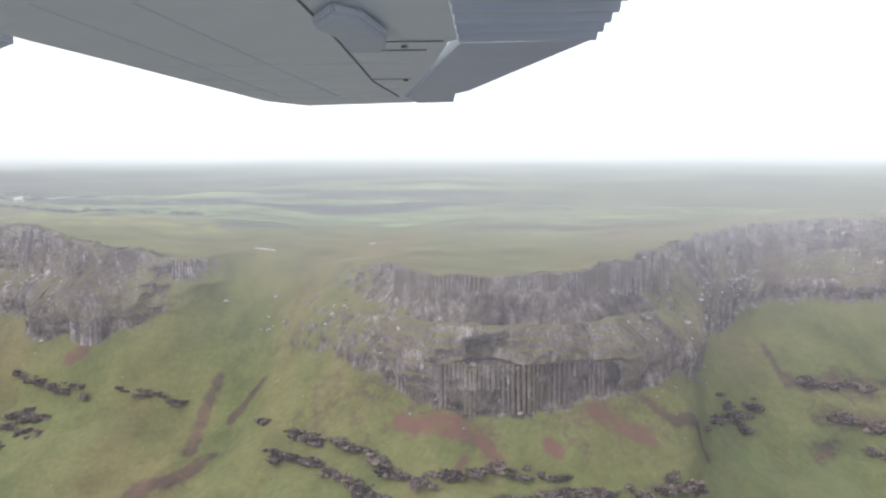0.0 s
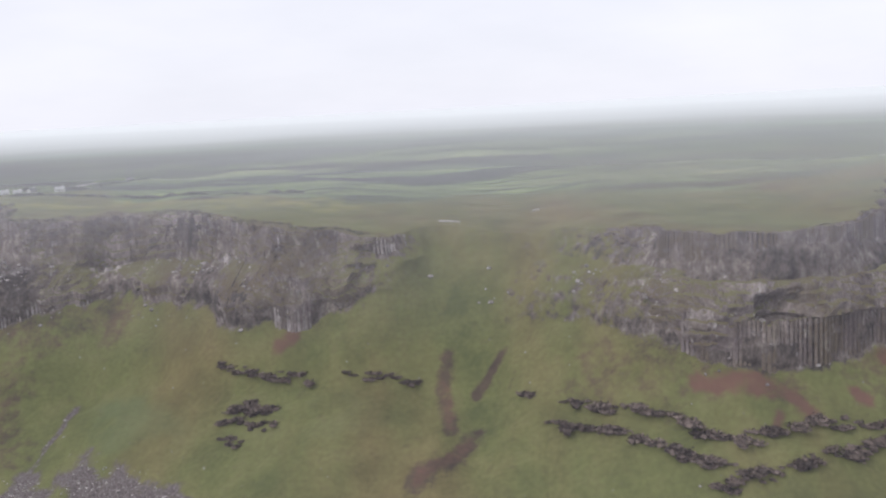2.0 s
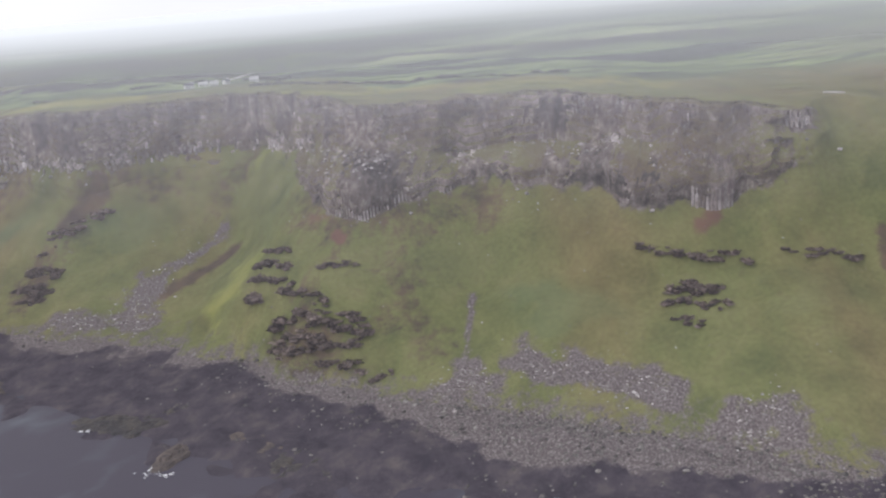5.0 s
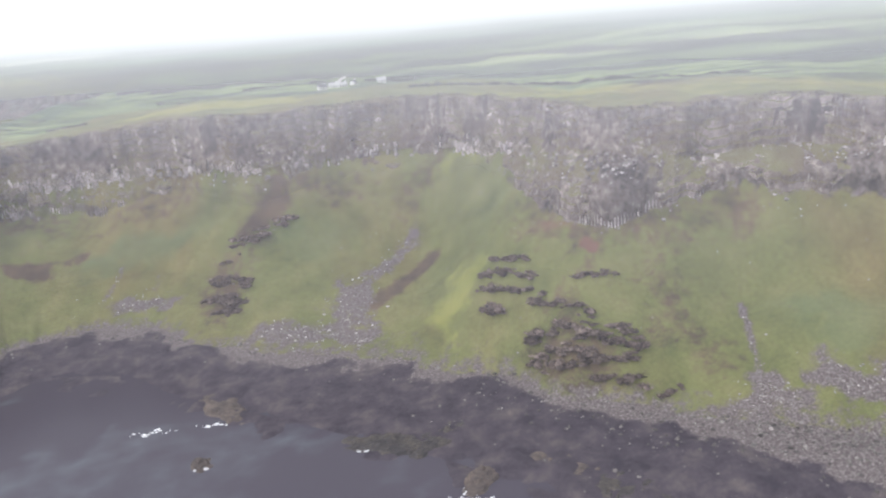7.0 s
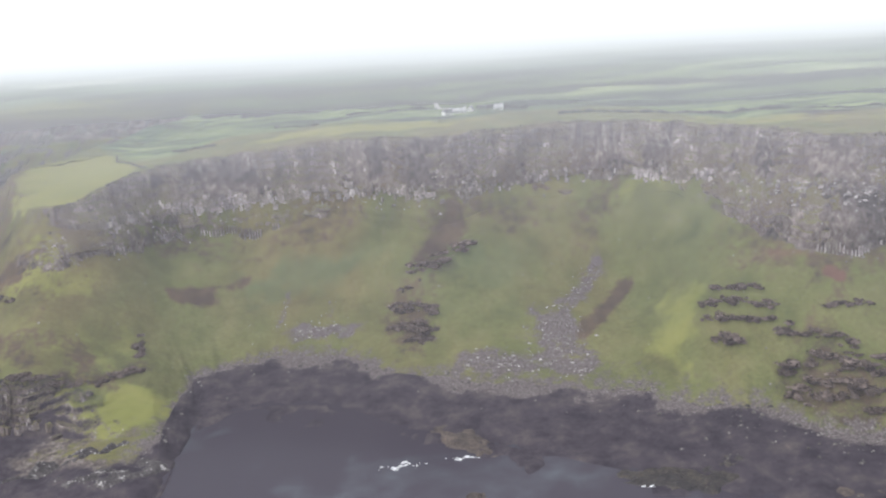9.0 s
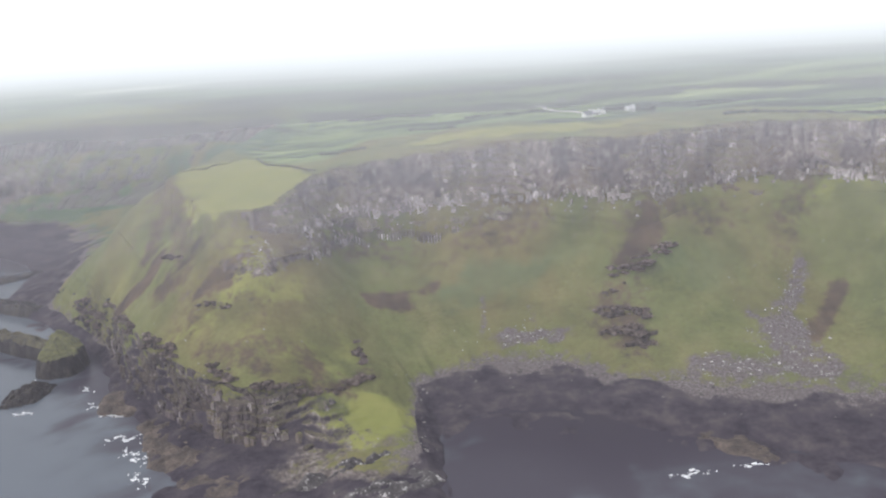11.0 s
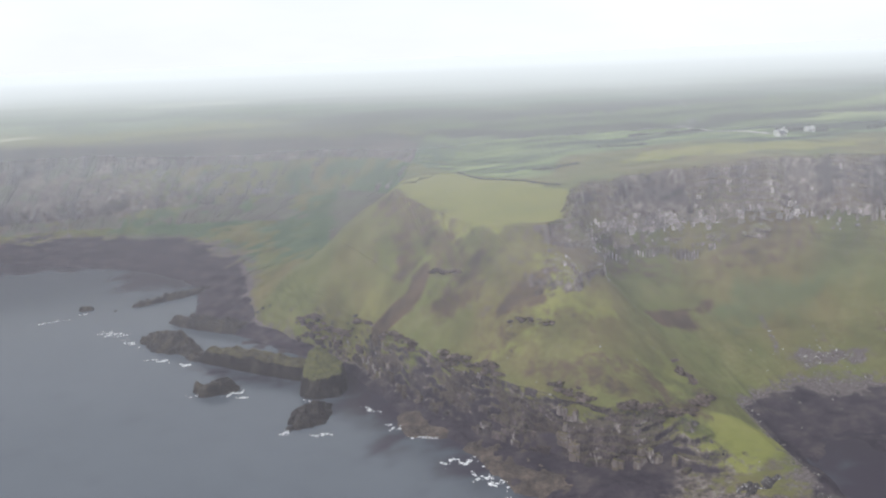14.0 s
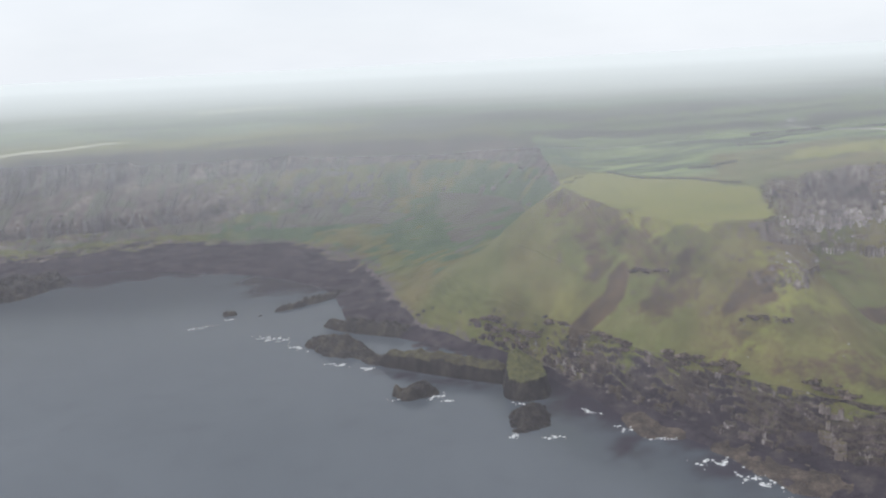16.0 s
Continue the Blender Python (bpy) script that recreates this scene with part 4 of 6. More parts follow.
def crags(u0, u1, above, below, shape, marks, width, relief, gaps, mess, seed, place, grain=8.0):
    """A rock face of upright columns in tiers between two guide lines. marks: the shares of the drop where a tier ends; gaps: how much of it is broken away;
    mess: how uneven the columns are. place(corners, faces, x, y, z) takes each column."""
    r = random.Random(seed)
    inside = np.where((U >= u0) & (U <= u1))[0]
    run = np.concatenate([[0], np.cumsum(np.hypot(*np.diff(above[inside][:, :2], axis=0).T))])
    s = 0.0
    while s < run[-1]:
        k = int(inside[np.argmin(abs(run - s))])
        end = min(1.0, 0.12 + min(s, run[-1] - s) / (8 * width))
        o, a, b = out[k], above[k], below[k]
        one = np.array(s)
        big = float(fbm(one, np.array(float(seed)), 15, 3, seed))
        small = float(wave(one / 3.1, np.array(0.5), seed + 3))
        shift = float(wave(one / 6.0, np.array(2.5), seed + 5))
        ragged = float(fbm(np.array(s / 2.3), np.array(7.0), 1.0, 3, seed + 13))
        for n, (q0, q1) in enumerate(zip(marks, marks[1:])):
            broken = float(fbm(np.array(s / grain), np.array(n * 1.3), 1.0, 3, seed + 8))
            if broken > 1.0 - gaps * 2.2:
                continue
            wob = 0.13 * mess * shift + 0.07 * mess * ragged + 0.04 * mess * r.uniform(-1, 1)
            t0 = q0 + (wob if n else 0.012 + 0.07 * mess * max(0.0, ragged) + 0.015 * r.random())
            t1 = q1 + wob + 0.12 + (0.1 * mess * ragged if q1 == marks[-1] else 0)
            t0, t1 = max(0.0, t0), min(1.06, t1)
            at = a[:2] + (b - a)[:2] * shape(min(1.0, 0.3 * t0 + 0.7 * min(t1, 1.0)))
            depth = (relief * (0.75 * big + 0.35 * small + 0.3 * ragged) + mess * r.uniform(-0.12, 0.12)) * end + 0.2 * n * mess + 0.25 * mess * float(wave(np.array(s / 4.0), np.array(n * 5.1), seed + 21))
            side = r.uniform(-0.15, 0.15) * width
            top, foot = a[2] + (b[2] - a[2]) * t0, a[2] + (b[2] - a[2]) * t1 - 0.5
            if top - foot < 0.6:
                continue
            v, f = prism(r, r.choice((5, 6, 6)), width * r.uniform(0.62, 0.95), top - foot, (-o[0] * 0.03, -o[1] * 0.03), 0.1 + 0.5 * mess)
            place(v, f, at[0] + o[0] * depth - o[1] * side, at[1] + o[1] * depth + o[0] * side, foot)
        s += width * r.uniform(0.8, 1.15)


counted = [0]
wall_v, wall_f, cape_v, cape_f, grey_v, grey_f = [], [], [], [], [], []


def into(vs, fs):
    def place(v, f, x, y, z):
        n = len(vs)
        vs.extend((a + x, b + y, c + z) for a, b, c in v)
        fs.extend(tuple(i + n for i in q) for q in f)
    return place


def single(v, f, x, y, z):
    """The tall columns of the eastern headland stand as pieces of their own."""
    if counted[0] >= 300:
        return to_wall(v, f, x, y, z)
    counted[0] += 1
    shares("column", mesh_of("column", v, f, CRAG, smooth=False), ground, Matrix.Translation((x, y, z)))


to_wall = into(wall_v, wall_f)
# the eastern headland: one tall colonnade, rubble, then the lower colonnade
crags(5.0, 8.95, T, F, steep_top, (0.0, 0.92), 0.5, 0.9, 0.0, 0.2, 3, single)
crags(6.35, 8.5, F, H, benched, (0.4, 1.0), 0.55, 1.0, 0.04, 0.6, 4, single)


def bed(rng, v, f, x, y, z, length, depth, height, turn):
    """A slab of bedded rock lying along the slope: eight corners and a worn upper rim."""
    n = len(v)
    c, s = math.cos(turn), math.sin(turn)
    for h, k in ((-1.2, 1.08), (0.55 * height, 1.0), (height, 0.82)):
        for a, b in ((-1, -1), (-0.2, -1.15), (1, -1), (1, 1), (-0.1, 1.1), (-1, 1)):
            px, py = a * length / 2 * k * rng.uniform(0.82, 1.1), b * depth / 2 * k * rng.uniform(0.8, 1.15)
            v.append((x + px * c - py * s, y + px * s + py * c, z + h + rng.uniform(-0.12, 0.12) * height))
    for k in (0, 6):
        for i in range(6):
            j = (i + 1) % 6
            f.append((n + k + i, n + k + j, n + k + 6 + j, n + k + 6 + i))
    f.append(tuple(n + 12 + i for i in range(6)))


rng = random.Random(37)
pale_v, pale_f = [], []
to_pale = into(pale_v, pale_f)
# a buttress of pale pillars in the middle cliff, and pale broken pillars elsewhere
proud = np.column_stack([out * 0.9, out[:, 0] * 0])
crags(13.78, 14.32, F + proud, H + proud, benched, (0.12, 0.36, 0.68, 1.0), 0.6, 0.8, 0.05, 0.8, 11, lambda *c: (to_pale if rng.random() < 0.4 else to_wall)(*c))
crags(24.6, 26.9, F, H, benched, (0.76, 0.9, 1.0), 0.34, 1.0, 0.4, 1.0, 15, to_pale, 3.0)
crags(17.1, 18.4, F, H, benched, (0.8, 0.9, 1.0), 0.36, 1.2, 0.36, 1.0, 23, to_pale, 3.0)
crags(13.0, 15.6, T, F, steep_top, (0.06, 0.3, 0.5), 0.34, 1.6, 0.58, 1.0, 24, to_pale, 2.0)


# whitened broken beds along the foot of the upper step
for u0, u1, above, below, mean, spread, count in ((19.4, 27.3, T, F, 0.94, 0.07, 1100), (15.2, 19.1, F, H, 0.2, 0.09, 420), (20.0, 27.0, F, H, 0.12, 0.12, 260), (13.4, 15.4, F, H, 0.1, 0.08, 120)):
    inside = np.where((U >= u0) & (U <= u1))[0]
    for _ in range(count):
        k = int(rng.choice(inside))
        if float(fbm(np.array(walkx[k] / 9.0), np.array(u0), 1.0, 3, 71)) < rng.uniform(-0.5, 0.35):
            continue
        q = mean + rng.gauss(0, spread)
        p = above[k] + (below[k] - above[k]) * q
        d = above[min(k + 3, len(U) - 1)] - above[max(k - 3, 0)]
        r = rng.uniform(0.4, 1.9)
        bed(rng, pale_v, pale_f, p[0] + out[k][0] * (1.0 + rng.uniform(-0.3, 0.7)), p[1] + out[k][1] * (1.0 + rng.uniform(-0.3, 0.7)), p[2] - 0.3, r, 0.8, rng.uniform(0.25, 0.9), math.atan2(d[1], d[0]) + rng.uniform(-0.25, 0.25))


def smooth(x):
    x = np.clip(x, 0, 1)
    return x * x * (3 - 2 * x)


def rock_face(u0, u1, pieces, step, relief, block, tier, ledge, fray, mat, seed, bare=None, hollow=None, sway=0.8):
    """A broken rock face over the cliff: buttresses, blocks and ledges that come out of the turf where the ground is rocky.
    pieces: guide line above, guide line below, shape, rockiness at each station, number of rows. bare: how much of the rock stands at a place;
    hollow: how far it is hollowed out there."""
    inside = np.where((U >= u0) & (U <= u1))[0]
    lead = pieces[0][0][inside]
    run = np.concatenate([[0], np.cumsum(np.hypot(*np.diff(lead[:, :2], axis=0).T))])
    S = np.arange(0, run[-1], step)

    def at(values):
        return np.stack([np.interp(S, run, values[inside][:, c]) for c in range(values.shape[1])], 1)

    o = at(out)
    o = o / (np.linalg.norm(o, axis=1)[:, None] + 1e-6)
    ends = smooth(np.minimum(S, run[-1] - S) / 5.0)
    levels = []
    for n, (above, below, shape, rock, count) in enumerate(pieces):
        a, b, rk = at(above), at(below), at(rock[:, None])[:, 0]
        for v in np.linspace(0, 1, count)[: None if n == len(pieces) - 1 else -1]:
            p = a + (b - a) * v
            bold = np.clip(rk * 1.4 - 0.2, 0, 1)[:, None] if shape is not even else 1.0
            p[:, :2] = a[:, :2] + (b - a)[:, :2] * (shape(v) * bold + v * (1 - bold))
            z = p[:, 2]
            warp = S + 0.35 * block * fbm(S, z, 2.5 * block, 3, seed + 1)
            lift = z + sway * tier * fbm(S, z * 0.2, 3.5 * tier, 3, seed + 2)
            row_no = np.floor(lift / tier)
            part_up = lift / tier - row_no
            cell = np.floor(warp / block + 0.5 * lattice(row_no, row_no * 0, seed + 3))
            small = np.floor(warp / (0.42 * block) + 0.5 * lattice(row_no, row_no * 0 + 2, seed + 3))
            blocks = lattice(cell, row_no, seed + 4) + 0.5 * lattice(small, np.floor(lift / (0.6 * tier)), seed + 5)
            big = fbm(S, z * 0.3, 17, 3, seed + 6) * 0.8 + 0.45 * fbm(S, z * 0.6, 5.5, 3, seed + 7)
            m = smooth(rk * 1.7 - 0.45 + fray * fbm(S, z * 1.7, 8, 4, seed + 8) + 0.15 * (part_up - 0.5)) * ends
            rise = smooth(v / 0.05) if n == 0 and shape is not even else 1.0
            if n == len(pieces) - 1:
                m = m * smooth(4.5 * (1 - v) + 0.45 + 1.1 * fbm(S, S * 0, 9, 4, seed + 10))
            if bare:
                m = m * bare(p[:, 0], z)
            d = relief * big + 0.3 * block * blocks + ledge * (part_up - 0.5) + 0.2 * fbm(S, z, 1.1, 2, seed + 9) - 0.45 * block * smooth((np.abs(fbm(S, z * 0.12, 4.5, 3, seed + 11)) < 0.07) * 1.0)
            low_down = smooth((v - 0.5) / 0.5) if n == len(pieces) - 1 else 0.0
            d = d * (1 - 0.5 * low_down) - 0.45 * low_down
            p[:, :2] += o * ((m * (0.8 + d) - 1.3 * (1 - m)) * rise - 0.3 * (1 - rise))[:, None]
            if hollow:
                p[:, :2] -= o * hollow(p[:, 0], z)[:, None]
            p[:, 2] -= 0.6 * smooth((v - 0.9) / 0.1) * (n == len(pieces) - 1)
            levels.append(p)
    G = np.stack(levels)
    k = np.arange(G.shape[0] * G.shape[1]).reshape(G.shape[:2])
    q = np.stack([k[:-1, :-1], k[1:, :-1], k[1:, 1:], k[:-1, 1:]], -1).reshape(-1, 4)
    face = new("rock_face", mesh_of("rock_face", G.reshape(-1, 3).tolist(), q.tolist(), mat, smooth=False))
    face.parent = ground
    return tagged(face)


rock_face(1.6, 11.4, [(T, F, steep_top, up * (1 - 0.85 * smooth(2.4 - abs(U - 7))), 30), (F, H, benched, low, 34)], 0.36, 1.0, 0.8, 2.4, 0.6, 0.55, CRAG, 301,
          lambda x, z: 1 - np.exp(-((x - 11) / 21) ** 6) * smooth((47 - z) / 2.0), lambda x, z: 6.5 * np.exp(-(((x - 1.5) / 5.5) ** 4) - ((z - 47.0) / 4.0) ** 4))
rock_face(12.6, 27.75, [(T, F, steep_top, up, 32), (F, H, benched, low, 34)], 0.36, 1.2, 0.85, 2.6, 0.7, 0.6, CRAG, 331)
rock_face(33.0, 40.2, [(T, F, steep_top, up, 24), (F, H, benched, low, 20), (H, M, even, low * 0.75, 16)], 1.0, 2.6, 1.9, 3.6, 1.0, 0.9, HAZED_CRAG, 361)
for vs, fs, mat in ((wall_v, wall_f, CRAG), (pale_v, pale_f, PALE_CRAG)):
    rest = new("columns", mesh_of("columns", vs, fs, mat, smooth=False))
    rest.parent = ground
    tagged(rest, kind="stuff")

SEA_BLOCK = material("dark_sea_cliff_basalt", [(0.022, 0.019, 0.02), (0.06, 0.051, 0.05), (0.2, 0.18, 0.165)], 0.35, 0.85, bump=0.5, random_tint=0.4)
# the low sea cliff: brown columns at its tip, dark beds of rock and turf ledges along the rest
SEA_CRAG = crag_material("sea_cliff_basalt", [(0.028, 0.023, 0.027), (0.072, 0.058, 0.062), (0.165, 0.14, 0.137)], ((0.085, 0.066, 0.05), (0.105, 0.1, 0.05)), 0.5, (0.36, 0.33, 0.325))
rock_face(27.5, 31.7, [(M, B, even, np.clip(cape, 0, 1) * 0.6, 44)], 0.36, 0.9, 1.3, 2.2, 1.1, 0.7, SEA_CRAG, 391, lambda x, z: 1 - 0.9 * smooth((-460 - x) / 14) * smooth((z - 8.5) / 3), sway=1.15)


rng = random.Random(41)
for u0, u1, levels, keep in ((27.7, 29.3, 6, 0.2), (29.2, 31.6, 9, 0.34)):
    inside = np.where((U >= u0) & (U <= u1))[0]
    run = np.concatenate([[0], np.cumsum(np.hypot(*np.diff(M[inside][:, :2], axis=0).T))])
    for n in range(levels):
        s = rng.uniform(0, 2)
        while s < run[-1]:
            k = int(inside[np.argmin(abs(run - s))])
            j = min(k + 3, len(U) - 1)
            long = rng.uniform(1.6, 4.6)
            if rng.random() < keep * (0.75 + 0.5 * float(wave(np.array(s / 9.0), np.array(n * 1.7), 63))) + 0.12 * (n > levels - 3):
                q = (n + 0.6 + 0.25 * rng.uniform(-1, 1) + 0.4 * float(wave(np.array(s / 14.0), np.array(n * 0.3), 67))) / levels
                p = M[k] * (1 - q) + B[k] * q
                d = M[j] - M[max(k - 3, 0)]
                z, _n = land(p[0], p[1])
                if 0.6 < z < (30 if p[0] > -462 else 9.5):
                    bed(rng, cape_v, cape_f, p[0], p[1], z, long, rng.uniform(0.7, 1.6), rng.uniform(0.25, 1.0), math.atan2(d[1], d[0]) + rng.uniform(-0.2, 0.2))
            s += long * rng.uniform(0.55, 1.3)
for _ in range(150):
    k = int(rng.choice(np.where((U >= 27.75) & (U <= 28.5))[0]))
    q = rng.uniform(0.12, 0.88)
    p = M[k] * (1 - q) + B[k] * q
    if float(fbm(np.array(p[0]), np.array(p[1]), 9.0, 3, 73)) > -0.05:
        d = M[min(k + 3, len(U) - 1)] - M[max(k - 3, 0)]
        z, _n = land(p[0], p[1])
        bed(rng, grey_v, grey_f, p[0] + 0.6 * out[k][0], p[1] + 0.6 * out[k][1], z, rng.uniform(0.7, 2.0), rng.uniform(0.8, 1.6), rng.uniform(0.4, 1.5), math.atan2(d[1], d[0]) + rng.uniform(-0.3, 0.3))
rest = new("columns", mesh_of("columns", grey_v, grey_f, CRAG, smooth=False))
rest.parent = ground
tagged(rest, kind="stuff")
rest = new("columns", mesh_of("columns", cape_v, cape_f, SEA_CRAG, smooth=False))
rest.parent = ground
tagged(rest, kind="stuff")


# ---- boulders: scree fans, the stony beach, blocks on the ledges ----
def boulder(v, f, x, y, z, r, rng):
    """A rough block of twelve corners, appended to the lists."""
    n = len(v)
    sx, sy, sz = r * rng.uniform(0.7, 1.3), r * rng.uniform(0.7, 1.3), r * rng.uniform(0.5, 0.95)
    c, s = math.cos(rng.uniform(0, 6.28)), math.sin(rng.uniform(0, 6.28))
    for a, b, h in ((1, 0, 0), (.31, .95, .1), (-.81, .59, -.1), (-.81, -.59, .1), (.31, -.95, 0), (0.5, 0.2, .8), (-.35, .5, .9), (-.3, -.5, .75), (0, 0, -.8)):
        a, b, h = a + rng.uniform(-.2, .2), b + rng.uniform(-.2, .2), h + rng.uniform(-.15, .15)
        v.append((x + sx * (a * c - b * s), y + sy * (a * s + b * c), z + sz * h))
    for t in ((0, 1, 5), (1, 6, 5), (1, 2, 6), (2, 3, 6), (3, 7, 6), (3, 4, 7), (4, 0, 5), (4, 5, 7), (5, 6, 7), (1, 0, 8), (2, 1, 8), (3, 2, 8), (4, 3, 8), (0, 4, 8)):
        f.append(tuple(n + i for i in t))


rng = random.Random(11)
PALE = material("pale_lichened_boulders", [(0.13, 0.115, 0.11), (0.26, 0.235, 0.225), (0.5, 0.475, 0.455)], 0.6, 0.9, bump=0.4, random_tint=0.55)
bv, bf = [], []
for half, k, places in SCREE:
    for (ax, ay), (bx, by) in zip(places, places[1:]):
        for _ in range(int(k * (4 + 2.6 * half * math.hypot(bx - ax, by - ay)))):
            q, w = rng.random(), rng.gauss(0, 0.6) * half
            length = math.hypot(bx - ax, by - ay)
            x, y = ax + (bx - ax) * q - (by - ay) / length * w, ay + (by - ay) * q + (bx - ax) / length * w
            z, _n = land(x, y)
            if 0.3 < z < 34:
                boulder(bv, bf, x, y, z + 0.05, rng.choice((0.07, 0.09, 0.11, 0.14, 0.18, 0.3)) * (1.3 if z < 10 else 1.0), rng)
# single pale stones scattered down the grass
for _ in range(260):
    k, q = rng.choice(np.where((U > 4) & (U < 31))[0]), rng.random() ** 0.7
    p = H[k] * (1 - q) + M[k] * q if rng.random() < 0.5 else M[k] * (1 - q) + B[k] * q
    z, _n = land(p[0], p[1])
    if z > 3:
        boulder(bv, bf, p[0], p[1], z + 0.08, rng.choice((0.1, 0.14, 0.2, 0.28)), rng)
cv, cf = [], []
near = np.where((U > 27.4) & (U < 32.0))[0]
for _ in range(70):
    k = rng.choice(near)
    s = rng.uniform(0.0, 0.98)
    p = M[k] * (1 - s) + B[k] * s if s > 0 else M[k] * (1 + s) - H[k] * s
    x, y = p[0] + rng.uniform(-1.5, 1.5), p[1] + rng.uniform(-1.5, 1.5)
    z, _n = land(x, y)
    if z > 0.5:
        boulder(cv, cf, x, y, z, rng.choice((0.35, 0.5, 0.7, 1.0)), rng)
tagged(new("sea_cliff_blocks", mesh_of("sea_cliff_blocks", cv, cf, SEA_BLOCK, smooth=False)), "dark broken basalt blocks on the low sea cliff", "boulders", kind="stuff")
tagged(new("scree_boulders", mesh_of("scree_boulders", bv, bf, PALE, smooth=False)), "pale grey broken basalt boulders lying in scree fans", "boulders", kind="stuff")
bv, bf = [], []
near = np.where((U > 9) & (U < 27.2))[0]
for _ in range(14000):
    k = rng.choice(near)
    s = rng.random() ** 2.0
    if rng.random() > 0.05 + 0.95 * max(0.0, 1 - abs(B[k][0] + 150) / 90):
        continue
    if s > 0.38 and rng.random() < 0.85:
        continue
    p = B[k] * (1 - s) + W[k] * s
    x, y = p[0] + rng.uniform(-2, 2), p[1] + rng.uniform(-2, 2)
    z, _n = land(x, y)
    if z > 0.15 and z < 9:
        boulder(bv, bf, x, y, z + 0.05, rng.choice((0.15, 0.18, 0.22, 0.28, 0.36, 0.55)), rng)
tagged(new("beach_boulders", mesh_of("beach_boulders", bv, bf, BOULDER, smooth=False)), "dark rounded basalt boulders along the shore", "boulders", kind="stuff")
bv, bf = [], []
near = np.where((U > 2.5) & (U < 28))[0]
for _ in range(5000):
    k = rng.choice(near)
    if rng.random() > low[k] ** 2 * (0.4 + 0.6 * float(wave(np.array(walkx[k] / 6.0), np.array(1.0), 9))):
        continue
    s = rng.random()
    p = (F[k] * (1 - s * 0.7) + H[k] * s * 0.7) if rng.random() < 0.96 else (H[k] * (1 - s * 0.15) + M[k] * s * 0.15)
    x, y = p[0] + out[k][0] * rng.uniform(-0.5, 2.0), p[1] + out[k][1] * rng.uniform(-0.5, 2.0)
    z, _n = land(x, y)
    if z > 14:
        boulder(bv, bf, x, y, z + 0.1, rng.choice((0.2, 0.28, 0.36, 0.5, 0.7)), rng)
tagged(new("ledge_blocks", mesh_of("ledge_blocks", bv, bf, PALE, smooth=False)), "fallen grey basalt blocks on the cliff ledges", "boulders", kind="stuff")
# ragged tussocks of heath hanging over the rim
TUSSOCK = material("rim_heath", [(0.05, 0.046, 0.03), (0.085, 0.08, 0.045), (0.13, 0.125, 0.06)], 0.8, 0.95, bump=0.3, random_tint=0.35)
bv, bf = [], []
near = np.where((U > 13.2) & (U < 27.4))[0]
for _ in range(1500):
    k = rng.choice(near)
    if float(fbm(np.array(walkx[k] / 8.0), np.array(3.0), 1.0, 3, 77)) < rng.uniform(-0.3, 0.4):
        continue
    back = rng.uniform(-0.4, 1.6)
    x, y = T[k][0] - out[k][0] * back, T[k][1] - out[k][1] * back
    boulder(bv, bf, x, y, max(land(x, y)[0], T[k][2] - 0.5), rng.choice((0.3, 0.4, 0.5, 0.7)), rng)
tagged(new("heath_tussocks", mesh_of("heath_tussocks", bv, bf, TUSSOCK, smooth=False)), "dark heath tussocks along the rim of the cliff", "heath", kind="stuff")

# ---- gorse and bracken clumps in rows along the slope ----
GORSE = material("dark_gorse", [(0.068, 0.053, 0.05), (0.145, 0.114, 0.1), (0.22, 0.178, 0.142)], 0.7, 0.95, bump=0.2, random_tint=0.6)


def bush_mesh(seed):
    """A low mound of many small leaf sprays over a lumpy core, one metre in radius."""
    r = random.Random(seed)
    bm = bmesh.new()
    lobes = [(r.uniform(-.65, .65), r.uniform(-.45, .45), r.uniform(.28, .55)) for _ in range(7)]
    for x, y, s in lobes:
        made = bmesh.ops.create_icosphere(bm, subdivisions=1, radius=s, matrix=Matrix.Translation((x, y, s * 0.35)) @ Matrix.Diagonal((1, 1, 0.75, 1)))
        for v in made["verts"]:
            v.co += Vector((r.uniform(-.16, .16), r.uniform(-.16, .16), r.uniform(-.16, .16)))
    for _ in range(150):
        x, y, s = r.choice(lobes)
        d = Vector((r.gauss(0, 1), r.gauss(0, 1), abs(r.gauss(0, 0.8)))).normalized()
        c = Vector((x, y, s * 0.35)) + Vector((d.x * s, d.y * s, d.z * s * 0.8)) * r.uniform(0.9, 1.2)
        side = d.orthogonal().normalized() * r.uniform(0.08, 0.2)
        tip = (d + Vector((0, 0, 0.4))).normalized() * r.uniform(0.15, 0.4)
        bm.faces.new([bm.verts.new(c - side), bm.verts.new(c + side), bm.verts.new(c + side * 0.4 + tip), bm.verts.new(c - side * 0.4 + tip)])
    me = bpy.data.meshes.new("gorse_bush")
    bm.to_mesh(me)
    bm.free()
    me.materials.append(GORSE)
    return me


BUSHES = [bush_mesh(s) for s in range(7)]
